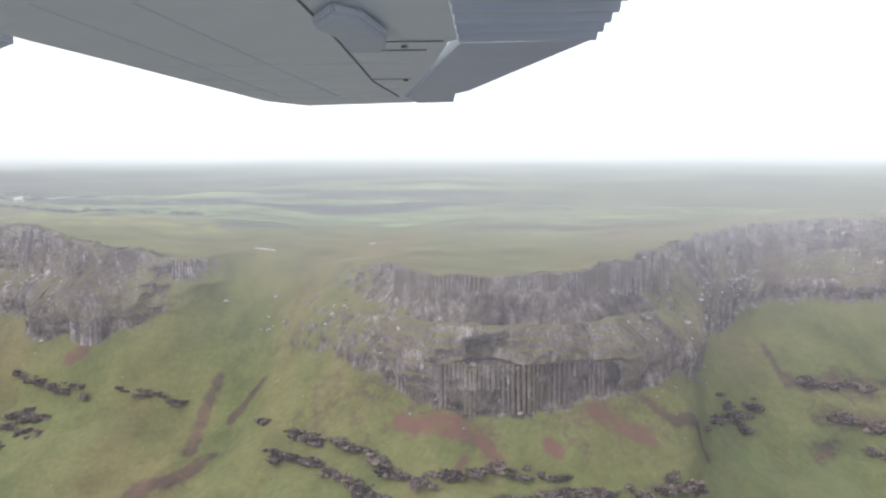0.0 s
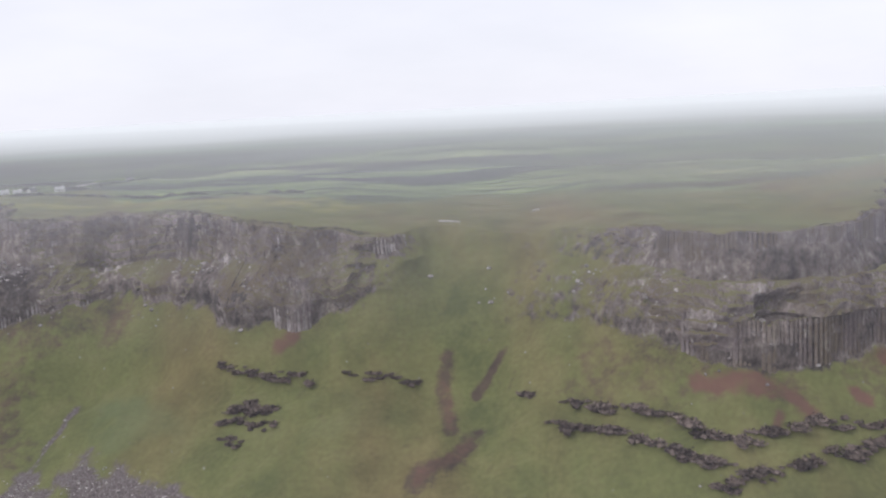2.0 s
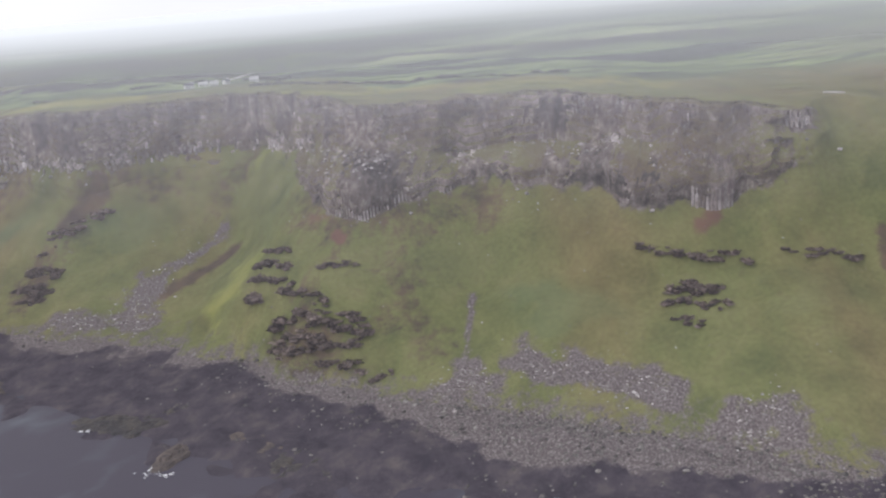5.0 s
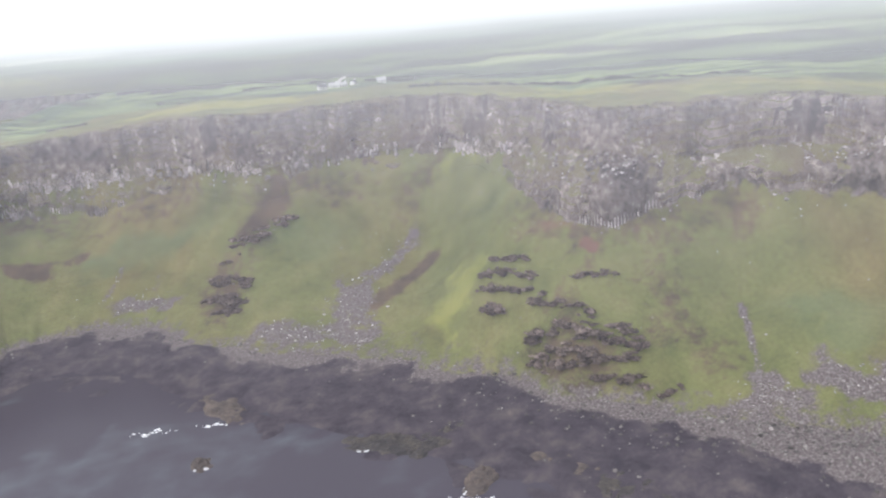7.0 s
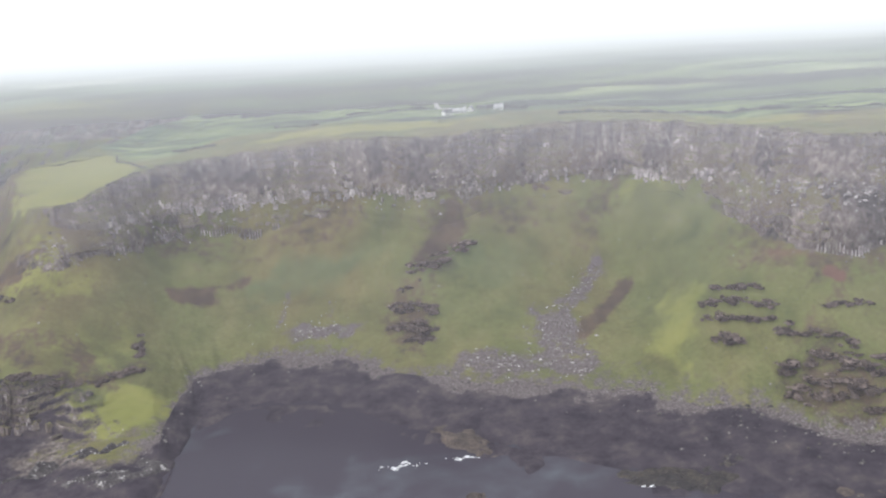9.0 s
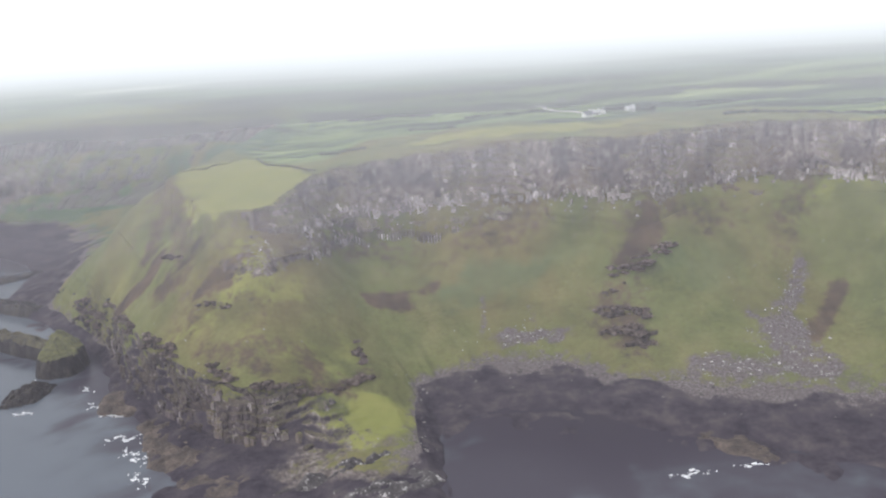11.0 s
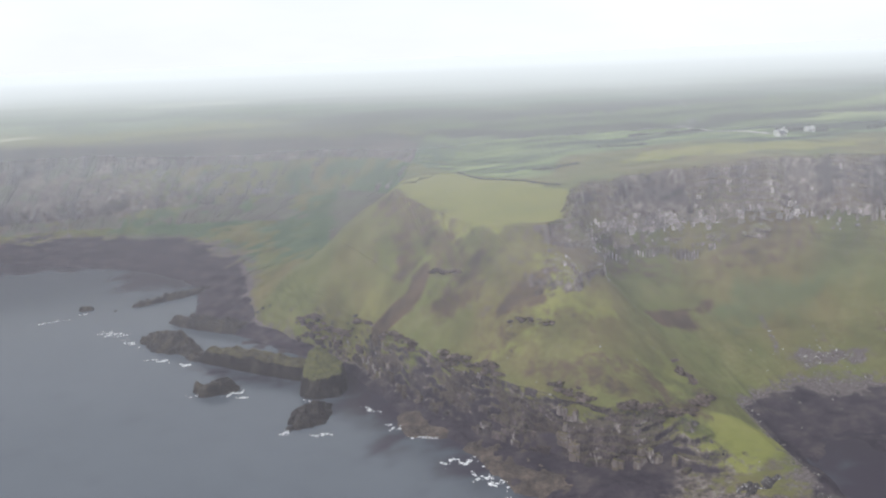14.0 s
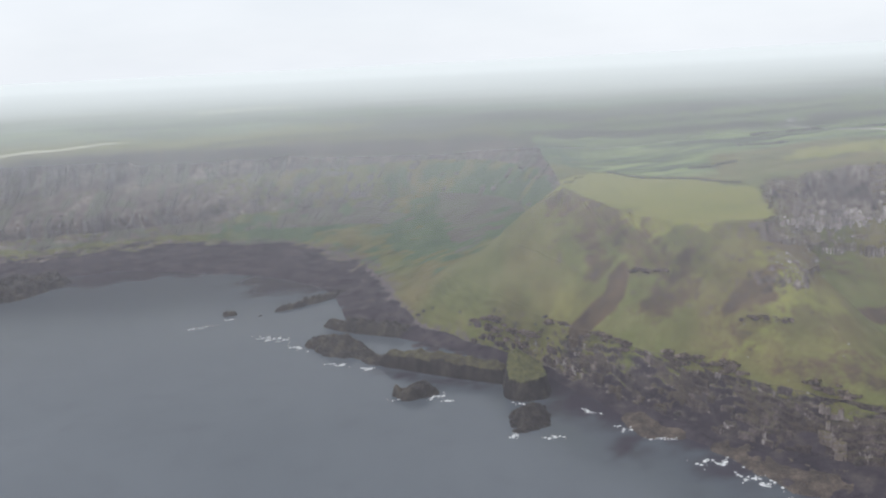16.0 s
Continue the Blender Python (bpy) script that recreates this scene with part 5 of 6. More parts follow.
# rows of clumps: half width of the band, size of a clump, then the places it runs through
ROWS_OF_GORSE = [
    (0.7, 1.3, [(-46, 187.8), (-36, 179.8), (-24.8, 172.5), (-15.7, 166.7)]), (0.8, 1.2, [(-47.3, 182), (-39, 176.3), (-31.8, 171), (-21.9, 164.5), (-14, 159)]),
    (1.0, 1.3, [(-12.8, 163.8), (-3.3, 164.6), (7.9, 165.1), (17.3, 164.4)]), (1.3, 1.4, [(-18, 157), (5.6, 159.5), (33.5, 165.8), (50, 176)]), (0.8, 1.1, [(-127, 220.4), (-116.5, 215.4), (-102, 211.3)]),
    (0.5, 1.0, [(-94, 209.8), (-91, 209.4)]), (0.6, 0.9, [(-88.6, 208.9), (-75.6, 208.2)]), (1.6, 1.2, [(-122.8, 209), (-111.2, 205)]), (1.4, 1.2, [(-124, 205), (-112, 200.7)]), (1.2, 1.0, [(-123, 199.5), (-118, 196)]),
    (0.5, 1.0, [(-52, 192.5), (-49, 190)]), (1.2, 1.1, [(47.6, 193.8), (52, 196)]), (1.5, 1.3, [(55.4, 200.3), (61, 206), (69, 215)]), (1.2, 1.2, [(58.5, 210), (64, 202.6)]), (1.6, 1.5, [(84, 228), (104, 231)]), (1.8, 1.6, [(88, 216), (104, 214.5)]), (1.6, 1.5, [(92, 207), (106, 206)]),
    (0.7, 1.0, [(-229, 266), (-222, 257)]), (0.8, 1.1, [(-234, 266), (-219.5, 248)]), (0.9, 1.3, [(-235.4, 261), (-219.2, 242.8)]), (1.0, 1.3, [(-236, 254), (-229.6, 246.6)]), (0.9, 1.3, [(-223, 242), (-208.8, 229.8)]),
    (1.2, 1.5, [(-224, 235), (-215.4, 230), (-199.8, 225)]), (1.0, 1.4, [(-214.6, 227), (-198.4, 221.5)]), (1.2, 1.5, [(-227, 231), (-213.8, 223.7), (-199.9, 218.6)]), (1.2, 1.5, [(-222, 225), (-212, 218.8), (-200, 213.5)]), (0.8, 1.0, [(-197, 208), (-192, 209.5)]), (0.7, 0.9, [(-212, 240), (-200, 237)]),
    (1.6, 1.3, [(-294, 317), (-303, 314), (-316, 313)]), (2.2, 1.6, [(-323, 306), (-309, 300)]), (2.4, 1.6, [(-324, 298), (-311, 291)]), (1.8, 1.4, [(-320, 289), (-310, 286)]), (0.8, 0.9, [(-313, 309), (-321, 310)]), (1.0, 1.2, [(-401, 292), (-398.5, 280)]),
    (1.2, 1.3, [(-507, 373), (-498, 362.7), (-484.8, 345.7)]), (0.9, 1.1, [(-511, 381), (-500, 368)]), (1.0, 1.1, [(-480, 334), (-471, 317)]), (1.2, 1.2, [(-466, 308), (-451.9, 287)]), (1.4, 1.3, [(-441, 276), (-434, 268)]), (1.0, 1.1, [(-427, 262), (-411, 264), (-397, 276)]), (0.8, 1.0, [(-463.5, 339.7), (-456, 330)]), (0.8, 0.8, [(-446, 300), (-436, 292)]),
]
rng = random.Random(23)
planted, thicket_v, thicket_f = 0, [], []
for half, size, places in ROWS_OF_GORSE:
    for (x0, y0), (x1, y1) in zip(places, places[1:]):
        length = math.hypot(x1 - x0, y1 - y0)
        n = max(2, int(length / (size * 1.05) * (1 + 0.45 * half)))
        for i in range(n):
            q = (i + rng.uniform(0.1, 0.9)) / n
            x, y = x0 + (x1 - x0) * q + rng.uniform(-half, half) * 0.8, y0 + (y1 - y0) * q + rng.uniform(-half, half)
            z, _n = land(x, y)
            if z < 0.8 or rng.random() < 0.16:
                continue
            s = size * (0.5 + 1.45 * rng.random() ** 1.3)
            me, m = rng.choice(BUSHES), Matrix.Translation((x, y, z - 0.12 * s)) @ pose(0, 0, 0, 0, 0, rng.uniform(0, 360)) @ Matrix.Diagonal((s * 1.25, s, s * rng.uniform(0.5, 0.78), 1))
            if planted < 300:
                ob = new("gorse_bush", me)
                ob.matrix_basis = m
                tagged(ob, "dark brown gorse clump on the green slope", "bush", "gorse clumps on the slope")
            else:
                n0 = len(thicket_v)
                thicket_v += [tuple(m @ v.co) for v in me.vertices]
                thicket_f += [tuple(i + n0 for i in p.vertices) for p in me.polygons]
            planted += 1
tagged(new("gorse_thicket", mesh_of("gorse_thicket", thicket_v, thicket_f, GORSE, smooth=False)), "dark gorse thickets on the farther slopes", "bushes", kind="stuff")

# ---- sea stacks, skerries and reefs ----
TURF = material("stack_turf", [(0.05, 0.045, 0.03), (0.10, 0.10, 0.042), (0.15, 0.145, 0.055)], 0.9, 0.95, bump=0.3)
REEF = material("weedy_reef_rock", [(0.036, 0.029, 0.027), (0.08, 0.062, 0.052), (0.16, 0.125, 0.1)], 0.3, 0.75, bump=0.6, bump_scale=1.4)


STACK = material("dark_stack_basalt", [(0.009, 0.007, 0.008), (0.023, 0.019, 0.019), (0.060, 0.051, 0.043)], 0.3, 0.8, (1, 1, 0.4), 0.6, 1.4)


def rock_mass(name, x, y, length, width, height, turn, label, category, mat, seed, steep=3.0, turf=None, cells=26):
    """A rock that rises from the sea: a broken, stepped dome with steep sides, longer than wide."""
    n = cells
    g = np.linspace(-1.25, 1.25, n)
    A, Bq = np.meshgrid(g, g, indexing="ij")
    px, py = A * length / 2, Bq * width / 2
    rad = np.maximum(0.0, ((A**4 + Bq**4) ** 0.25 if turf else np.hypot(A, Bq)) + (0.12 if turf else 0.22) * fbm(px + seed * 31, py, max(length, width) * 0.3, 3, seed))
    body = np.clip(1 - rad**steep, -0.6, 1)
    h = height * body * (0.85 + (0.16 if turf else 0.3) * fbm(px + seed * 13, py, max(3.0, width * 0.35), 3, seed + 5)) + (0.1 if turf else 0.25) * min(height, 3) * fbm(px, py + seed, 2.2, 3, seed + 8)
    h = h + (0.35 if turf else 1.0) * min(1.3, 0.14 * height + 0.2) * (1.2 * np.abs(fbm(px + seed, py, 3.4, 3, seed + 11)) - 0.4) * (body > -0.3)
    h = np.where(body < -0.55, -2.5, h)
    step = max(0.8, height / 5)
    if not turf:
        h = 0.55 * h + 0.45 * (np.round(h / step) * step)
    verts = np.stack([px, py, h], -1).reshape(-1, 3)
    i = np.arange(n * n).reshape(n, n)
    q = np.stack([i[:-1, :-1], i[1:, :-1], i[1:, 1:], i[:-1, 1:]], -1).reshape(-1, 4)
    me = mesh_of(name, verts.tolist(), q.tolist(), mat, smooth=False)
    if turf:
        me.materials.append(turf)
        for p in me.polygons:
            if p.normal.z > 0.4 and p.center.z > height * 0.6:
                p.material_index = 1
    ob = new(name, me)
    ob.matrix_basis = pose(x, y, 0, 0, 0, turn)
    return tagged(ob, label, category)


GREY_TABLE = material("lichened_rock_table", [(0.035, 0.03, 0.031), (0.07, 0.062, 0.062), (0.15, 0.138, 0.132)], 0.4, 0.9, bump=0.6, bump_scale=1.4, spots=((0.46, 0.44, 0.42), 0.7, 0.58, 0.66))


def capped_stack(x, y, length, width, wall, peak, turn, label, seed):
    """A block of dark rock with sheer sides; a grass roof climbs to a blunt point near its landward end."""
    n = 46
    g = np.linspace(-1.2, 1.2, n)
    A, Bq = np.meshgrid(g, g, indexing="ij")
    px, py = A * length / 2, Bq * width / 2
    rad = (np.abs(A) ** 3 + np.abs(Bq) ** 3) ** (1 / 3) + 0.16 * fbm(px + seed * 31, py, 6, 4, seed)
    body = np.clip((1.08 - rad) / 0.2, 0, 1)
    roof = wall + (peak - wall) * np.clip((A + 0.7) / 1.2, 0, 1) ** 1.5 * np.clip(1 - 0.75 * np.abs(Bq - 0.4), 0, 1) * np.clip((1.15 - A) / 0.5, 0, 1)
    h = body * (roof + 0.7 * fbm(px, py + seed, 3.0, 4, seed + 4)) - 1.5 * (1 - body)
    i = np.arange(n * n).reshape(n, n)
    q = np.stack([i[:-1, :-1], i[1:, :-1], i[1:, 1:], i[:-1, 1:]], -1).reshape(-1, 4)
    me = mesh_of("sea_stack", np.stack([px, py, h], -1).reshape(-1, 3).tolist(), q.tolist(), STACK, smooth=False)
    me.materials.append(TURF)
    for f in me.polygons:
        if f.normal.z > 0.45 and f.center.z > wall * 0.8:
            f.material_index = 1
    ob = new("sea_stack", me)
    ob.matrix_basis = pose(x, y, 0, 0, 0, turn)
    return tagged(ob, label, "sea stack")


ROUGH_TURF = material("rough_brown_turf", [(0.042, 0.036, 0.03), (0.075, 0.066, 0.042), (0.12, 0.112, 0.055)], 0.5, 0.95, bump=0.4)
rock_mass("sea_stack", -523, 355.5, 56, 9, 7.2, -36, "low dark rock ridge running out to sea", "sea stack", STACK, 1, 7.0, ROUGH_TURF, 60)
capped_stack(-500.8, 334, 18, 14, 6.2, 12.8, 86, "sheer dark sea stack with a pointed grass roof", 2)
rock_mass("sea_stack", -505, 311.5, 21, 12, 3.2, 70, "low craggy stack with wave-washed foot", "sea stack", STACK, 3, 3.0, None, 36)
rock_mass("rock_table", -404, 240.5, 38, 5, 3.6, 21, "tilted grey rock slab below the green point", "rock", GREY_TABLE, 31, 5.0, None, 48)
rock_mass("rock_table", -395, 231, 34, 12, 2.4, 16, "broken grey rock table at the sea's edge", "rock", GREY_TABLE, 32, 4.0, None, 48)
rock_mass("rock_island", -536.5, 339, 14, 10, 4.5, -10, "small rounded dark rock island in the sea", "rock", WET_ROCK, 4, 3.0)
rock_mass("skerry", -559, 390, 32, 15, 4.2, -50, "long low dark skerry washed by waves", "rock", WET_ROCK, 5, 3.0, None, 40)
rock_mass("skerry", -545, 372, 16, 8, 2.6, -32, "dark rock ledge joined to the stack ridge", "rock", WET_ROCK, 6, 4.0, None, 36)
rock_mass("skerry", -572, 457, 42, 7, 2.4, 35, "dark spit of rock running out of the bay", "rock", WET_ROCK, 7, 3.0, None, 36)
rock_mass("skerry", -606, 448.5, 6, 4, 1.8, 0, "tiny dark rock in the open water", "rock", WET_ROCK, 8)
rock_mass("skerry", -545, 407, 44, 8, 4.5, -34, "low dark rock shelf along the shore", "rock", WET_ROCK, 9, 4.0, None, 40)
rock_mass("rock_shelf", -472, 300, 22, 17, 1.5, -70, "flat brown wave-cut rock shelf below the cliff", "rock", REEF, 10, 5.0, None, 34)
rock_mass("rock_shelf", -456, 281, 18, 14, 1.5, 40, "flat brown wave-cut rock shelf below the cliff", "rock", REEF, 11, 5.0, None, 34)
rock_mass("rock_shelf", -444, 258, 20, 16, 1.5, 10, "flat brown wave-cut rock shelf below the cliff", "rock", REEF, 12, 5.0, None, 34)
rock_mass("rock_shelf", -449, 266, 40, 15, 1.7, -62, "long brown rock shelf at the foot of the sea cliff", "rock", REEF, 21, 5.0, None, 44)
rock_mass("rock_shelf", -432, 244, 26, 16, 1.7, -25, "brown rock shelf beside the grey rock table", "rock", REEF, 22, 5.0, None, 40)
rock_mass("reef", -243, 189, 11, 6, 1.5, 60, "weedy brown reef breaking the surface", "reef", REEF, 13)
rock_mass("reef", -309.5, 239, 27, 9, 0.9, -56, "weedy brown reef breaking the surface", "reef", REEF, 14, 2.5, None, 34)
rock_mass("reef", -226, 192, 22, 12, 1.3, -30, "weedy brown reef breaking the surface", "reef", REEF, 15, 2.5, None, 34)
rock_mass("reef", -247, 211, 26, 9, 1.3, 35, "dark kelp covered reef near the beach", "reef", WET_ROCK, 16, 2.5, None, 34)
rock_mass("reef", -264, 208, 22, 9, 1.1, -20, "dark kelp covered reef near the beach", "reef", WET_ROCK, 17, 2.5, None, 34)
rock_mass("reef", -212, 180, 24, 12, 1.3, -25, "dark kelp covered reef near the beach", "reef", WET_ROCK, 18, 2.5, None, 34)
rock_mass("reef", -307, 207, 5, 7, 1.3, 10, "small brown reef with a white wave", "reef", REEF, 19)
rock_mass("headland_rocks", -722, 522, 56, 34, 9, 40, "dark rocky headland across the bay", "rock", WET_ROCK, 20, 2.6, None, 44)

# ---- white water round the rocks ----
FOAM = material("white_water", [(0.6, 0.62, 0.64), (0.8, 0.81, 0.82), (0.9, 0.9, 0.9)], 2.0, 0.6, bump=0.3)


def foam(x, y, length, width, turn, seed):
    """A broken streak of surf: small ragged patches lying on the water."""
    r = random.Random(seed)
    bm = bmesh.new()
    for _ in range(int(14 + length * width * 2.6)):
        cx = r.gauss(0, 0.42) * length
        cy = r.gauss(0, 0.3) * width + 0.5 * width * math.sin(cx * 1.3 + seed)
        s = 0.05 + 0.33 * r.random() ** 2.2
        ring = [bm.verts.new((cx + s * r.uniform(0.5, 1.5) * 1.6 * math.cos(a), cy + s * r.uniform(0.5, 1.4) * math.sin(a), 0.02 + r.uniform(0.02, 0.12))) for a in np.linspace(0, 5.5, 8)]
        mid = bm.verts.new((cx, cy, 0.15 + r.uniform(0, 0.25)))
        for i in range(8):
            bm.faces.new([ring[i], ring[(i + 1) % 8], mid])
    ob = part("surf", bm, FOAM)
    ob.matrix_basis = pose(x, y, 0, 0, 0, turn)
    return tagged(ob, "white surf breaking on the rocks", "surf", "surf along the rocks", "stuff")


SURF = [(-585, 409, 9, 3, -30), (-576, 396, 6, 2, -50), (-541, 336, 4, 1.5, 0), (-530, 335, 4, 2, 20), (-527, 331, 2, 1, 0), (-550, 366, 3, 2, 0), (-512, 302, 4, 1.5, 60), (-502, 298, 4, 1.5, 0), (-479, 297, 7, 2, -35), (-473, 290, 6, 1.5, -10), (-466, 274, 6, 2.5, -10), (-459, 262, 6, 3, -40), (-456, 250, 5, 3, -50),
        (-324, 225, 5, 2.2, 0), (-246, 184, 4, 2, 30), (-254, 205, 3, 1.2, 0), (-306, 205, 2, 1, 0), (-243, 182, 3, 1.2, 0), (-615, 433, 8, 1.2, 15), (-605, 441, 3, 1, 0), (-308, 226, 5, 1.2, 0), (-505, 322, 4, 1, -40), (-488, 313, 5, 1.2, -50), (-561, 373, 6, 1.5, -25), (-546, 372, 5, 1.2, -30), (-268, 206, 3, 1, 0)]
for k, s in enumerate(SURF):
    foam(*s, 100 + k)

# ---- farmsteads, road, walls and hedges on the plateau ----
WHITEWASH = material("whitewashed_wall", [(0.7, 0.7, 0.68), (0.82, 0.82, 0.8)], 0.8, 0.85, bump=0.1)
SLATE = material("slate_roof", [(0.07, 0.072, 0.08), (0.13, 0.13, 0.14)], 1.5, 0.7, bump=0.2)
TIN = material("pale_tin_roof", [(0.4, 0.4, 0.41), (0.55, 0.55, 0.55)], 1.2, 0.5, bump=0.2)
PANE = material("window_pane", [(0.03, 0.035, 0.04), (0.05, 0.055, 0.06)], 1.0, 0.2, bump=0.0)
GRAVEL = material("pale_gravel_track", [(0.4, 0.39, 0.36), (0.55, 0.53, 0.5)], 0.6, 0.95, bump=0.3)
HEDGE = material("dark_hedge", [(0.035, 0.042, 0.026), (0.065, 0.074, 0.04)], 0.8, 0.95, bump=0.2, random_tint=0.3)
SCRUB = material("moor_scrub", [(0.035, 0.048, 0.03), (0.085, 0.10, 0.055)], 0.15, 0.95, bump=0.2)


def box(bm, x0, x1, y0, y1, z0, z1):
    made = bmesh.ops.create_cube(bm, size=1, matrix=Matrix.Translation(((x0 + x1) / 2, (y0 + y1) / 2, (z0 + z1) / 2)) @ Matrix.Diagonal((x1 - x0, y1 - y0, z1 - z0, 1)))
    return made["verts"]


def cottage(x, y, turn, length, width, wall, roof_mat, label):
    """A low house: gabled walls, a pitched roof with eaves, chimney, door and windows."""
    z, _n = land(x, y)
    home = new("cottage")
    home.matrix_basis = pose(x, y, z - 0.3, 0, 0, turn)
    tagged(home, label, "house", "farm buildings on the plateau")
    l, w, h = length / 2, width / 2, wall
    bm = bmesh.new()
    v = [bm.verts.new(p) for p in ((-l, -w, -.5), (l, -w, -.5), (l, w, -.5), (-l, w, -.5), (-l, -w, h), (l, -w, h), (l, w, h), (-l, w, h), (-l, 0, h + w * 0.8), (l, 0, h + w * 0.8))]
    for q in ((0, 1, 5, 4), (2, 3, 7, 6), (1, 2, 6, 9, 5), (3, 0, 4, 8, 7)):
        bm.faces.new([v[i] for i in q])
    part("wall", bm, WHITEWASH, home)
    bm = bmesh.new()
    e, t, r = 0.25, 0.12, h + w * 0.8
    for s in (-1, 1):
        a = [bm.verts.new(p) for p in ((-l - e, s * (w + e), h - 0.8 * e), (l + e, s * (w + e), h - 0.8 * e), (l + e, 0, r), (-l - e, 0, r))]
        b = [bm.verts.new(p.co + Vector((0, 0, t))) for p in a]
        for q in ((0, 1, 2, 3), (7, 6, 5, 4), (0, 4, 5, 1), (1, 5, 6, 2), (3, 2, 6, 7), (0, 3, 7, 4)):
            bm.faces.new([(a + b)[i] for i in q])
    roof = part("roof", bm, roof_mat, home)
    bm = bmesh.new()
    box(bm, l * 0.55, l * 0.55 + 0.5, -0.25, 0.25, r - 0.3, r + 0.6)
    part("chimney", bm, WHITEWASH, roof)
    bm = bmesh.new()
    box(bm, -0.3, 0.3, -w - 0.03, -w + 0.02, 0.0, min(1.5, h - 0.15))
    part("door", bm, SLATE, home, "dark wooden door")
    for k in (-0.6, 0.6):
        bm = bmesh.new()
        box(bm, k * l - 0.25, k * l + 0.25, -w - 0.025, -w + 0.02, h * 0.4, h * 0.8)
        part("window", bm, PANE, home, "small dark window")
    return home


cottage(-290.5, 437, 25, 4.34, 2.7, 1.89, SLATE, "small whitewashed cottage with a slate roof")
cottage(-286, 447, 15, 4.34, 2.4, 1.62, TIN, "white farm building with a pale roof")
cottage(-282, 453, 10, 4.03, 2.4, 1.62, TIN, "white farm building with a pale roof")
cottage(-277, 458, 70, 4.03, 2.4, 1.62, SLATE, "whitewashed byre with a slate roof")
cottage(-263, 460, 8, 4.34, 2.7, 1.755, TIN, "white bungalow beside dark trees")
cottage(-268, 585, 20, 4.5, 2.8, 2.0, SLATE, "whitewashed cottage beside the track")
cottage(246, 870, 12, 8, 4, 2.6, TIN, "white farmhouse far out on the moor")
cottage(262, 882, -10, 9, 4, 2.4, TIN, "long white barn far out on the moor")
cottage(282, 884, 5, 10, 4, 2.2, TIN, "long white barn far out on the moor")
cottage(-155, 1090, 10, 10, 5, 3, TIN, "white farmhouse far out on the moor")
cottage(-341, 1080, 30, 8, 5, 3, TIN, "white farmhouse far out on the moor")


def ribbon(name, places, width, height, mat, label, category, rough=0.0, seed=1, kind=""):
    """A strip along the ground through the places: a track when flat, a wall or hedge when it has height."""
    r = random.Random(seed)
    pts = []
    for (x0, y0), (x1, y1) in zip(places, places[1:]):
        n = max(2, int(math.hypot(x1 - x0, y1 - y0) / max(1.2, width)))
        pts += [(x0 + (x1 - x0) * i / n, y0 + (y1 - y0) * i / n) for i in range(n)]
    pts.append(places[-1])
    v, f = [], []
    for i, (x, y) in enumerate(pts):
        a, b = pts[max(i - 1, 0)], pts[min(i + 1, len(pts) - 1)]
        d = Vector((b[0] - a[0], b[1] - a[1], 0)).normalized()
        s = Vector((-d.y, d.x, 0)) * width / 2 * (1 + rough * r.uniform(-1, 1))
        z, _n = land(x, y)
        h = height * (1 + rough * r.uniform(-1, 1))
        for p, q in ((-1, -0.3), (-0.8, h), (0.8, h), (1, -0.3)):
            v.append((x + s.x * p, y + s.y * p, z + q + 0.06))
        if i:
            for j in range(3):
                f.append((4 * i - 4 + j, 4 * i - 3 + j, 4 * i + 1 + j, 4 * i + j))
    f += [(0, 1, 2, 3), tuple(len(v) - k for k in (1, 2, 3, 4))]
    return tagged(new(name, mesh_of(name, v, f, mat, smooth=False)), label, category, kind=kind)


ribbon("road", [(-285, 458), (-287, 490), (-289, 530), (-286, 573)], 2.6, 0.25, GRAVEL, "pale gravel farm track", "road", 0.1, 1, "structure")
ribbon("road", [(-240, 660), (-218, 711), (-200, 770), (-193, 811), (-186, 870), (-182, 921)], 3.2, 0.3, GRAVEL, "pale gravel road over the moor", "road", 0.1, 2, "structure")
ribbon("drystone_wall", [(-68, 248), (-62, 248.2)], 0.5, 0.35, GRAVEL, "short pale stone wall in the grass", "wall", 0.2, 3)
ribbon("drystone_wall", [(-37.6, 271.5), (-35.6, 271.6)], 0.4, 0.3, GRAVEL, "short pale stone wall in the grass", "wall", 0.2, 4)
ribbon("hedge", [(-441, 430), (-434, 405), (-425, 389), (-412, 369)], 0.6, 0.4, HEDGE, "dark hedge along the top of the pasture", "hedge", 0.4, 5)
ribbon("hedge", [(-412, 414), (-404, 408), (-393, 411)], 1.6, 0.7, HEDGE, "dark thicket beyond the pasture", "hedge", 0.5, 6)
ribbon("hedge", [(-272, 474), (-264, 476), (-254, 474), (-246, 472)], 3.5, 2.0, HEDGE, "dark shelter belt behind the farm", "hedge", 0.5, 7)


# dark overgrown banks between the fields of the plateau
FIELD_BANKS = [[(-250, 380), (-190, 372), (-120, 350)], [(-340, 500), (-290, 508)], [(-90, 600), (30, 590), (160, 600)], [(-372, 452), (-350, 446)], [(-225, 470), (-190, 466), (-170, 470)]]
for k, line in enumerate(FIELD_BANKS):
    ribbon("hedge", line, 1.6 + 0.002 * line[0][1], 0.8, HEDGE, "dark overgrown field bank across the moor", "hedge", 0.85, 20 + k)

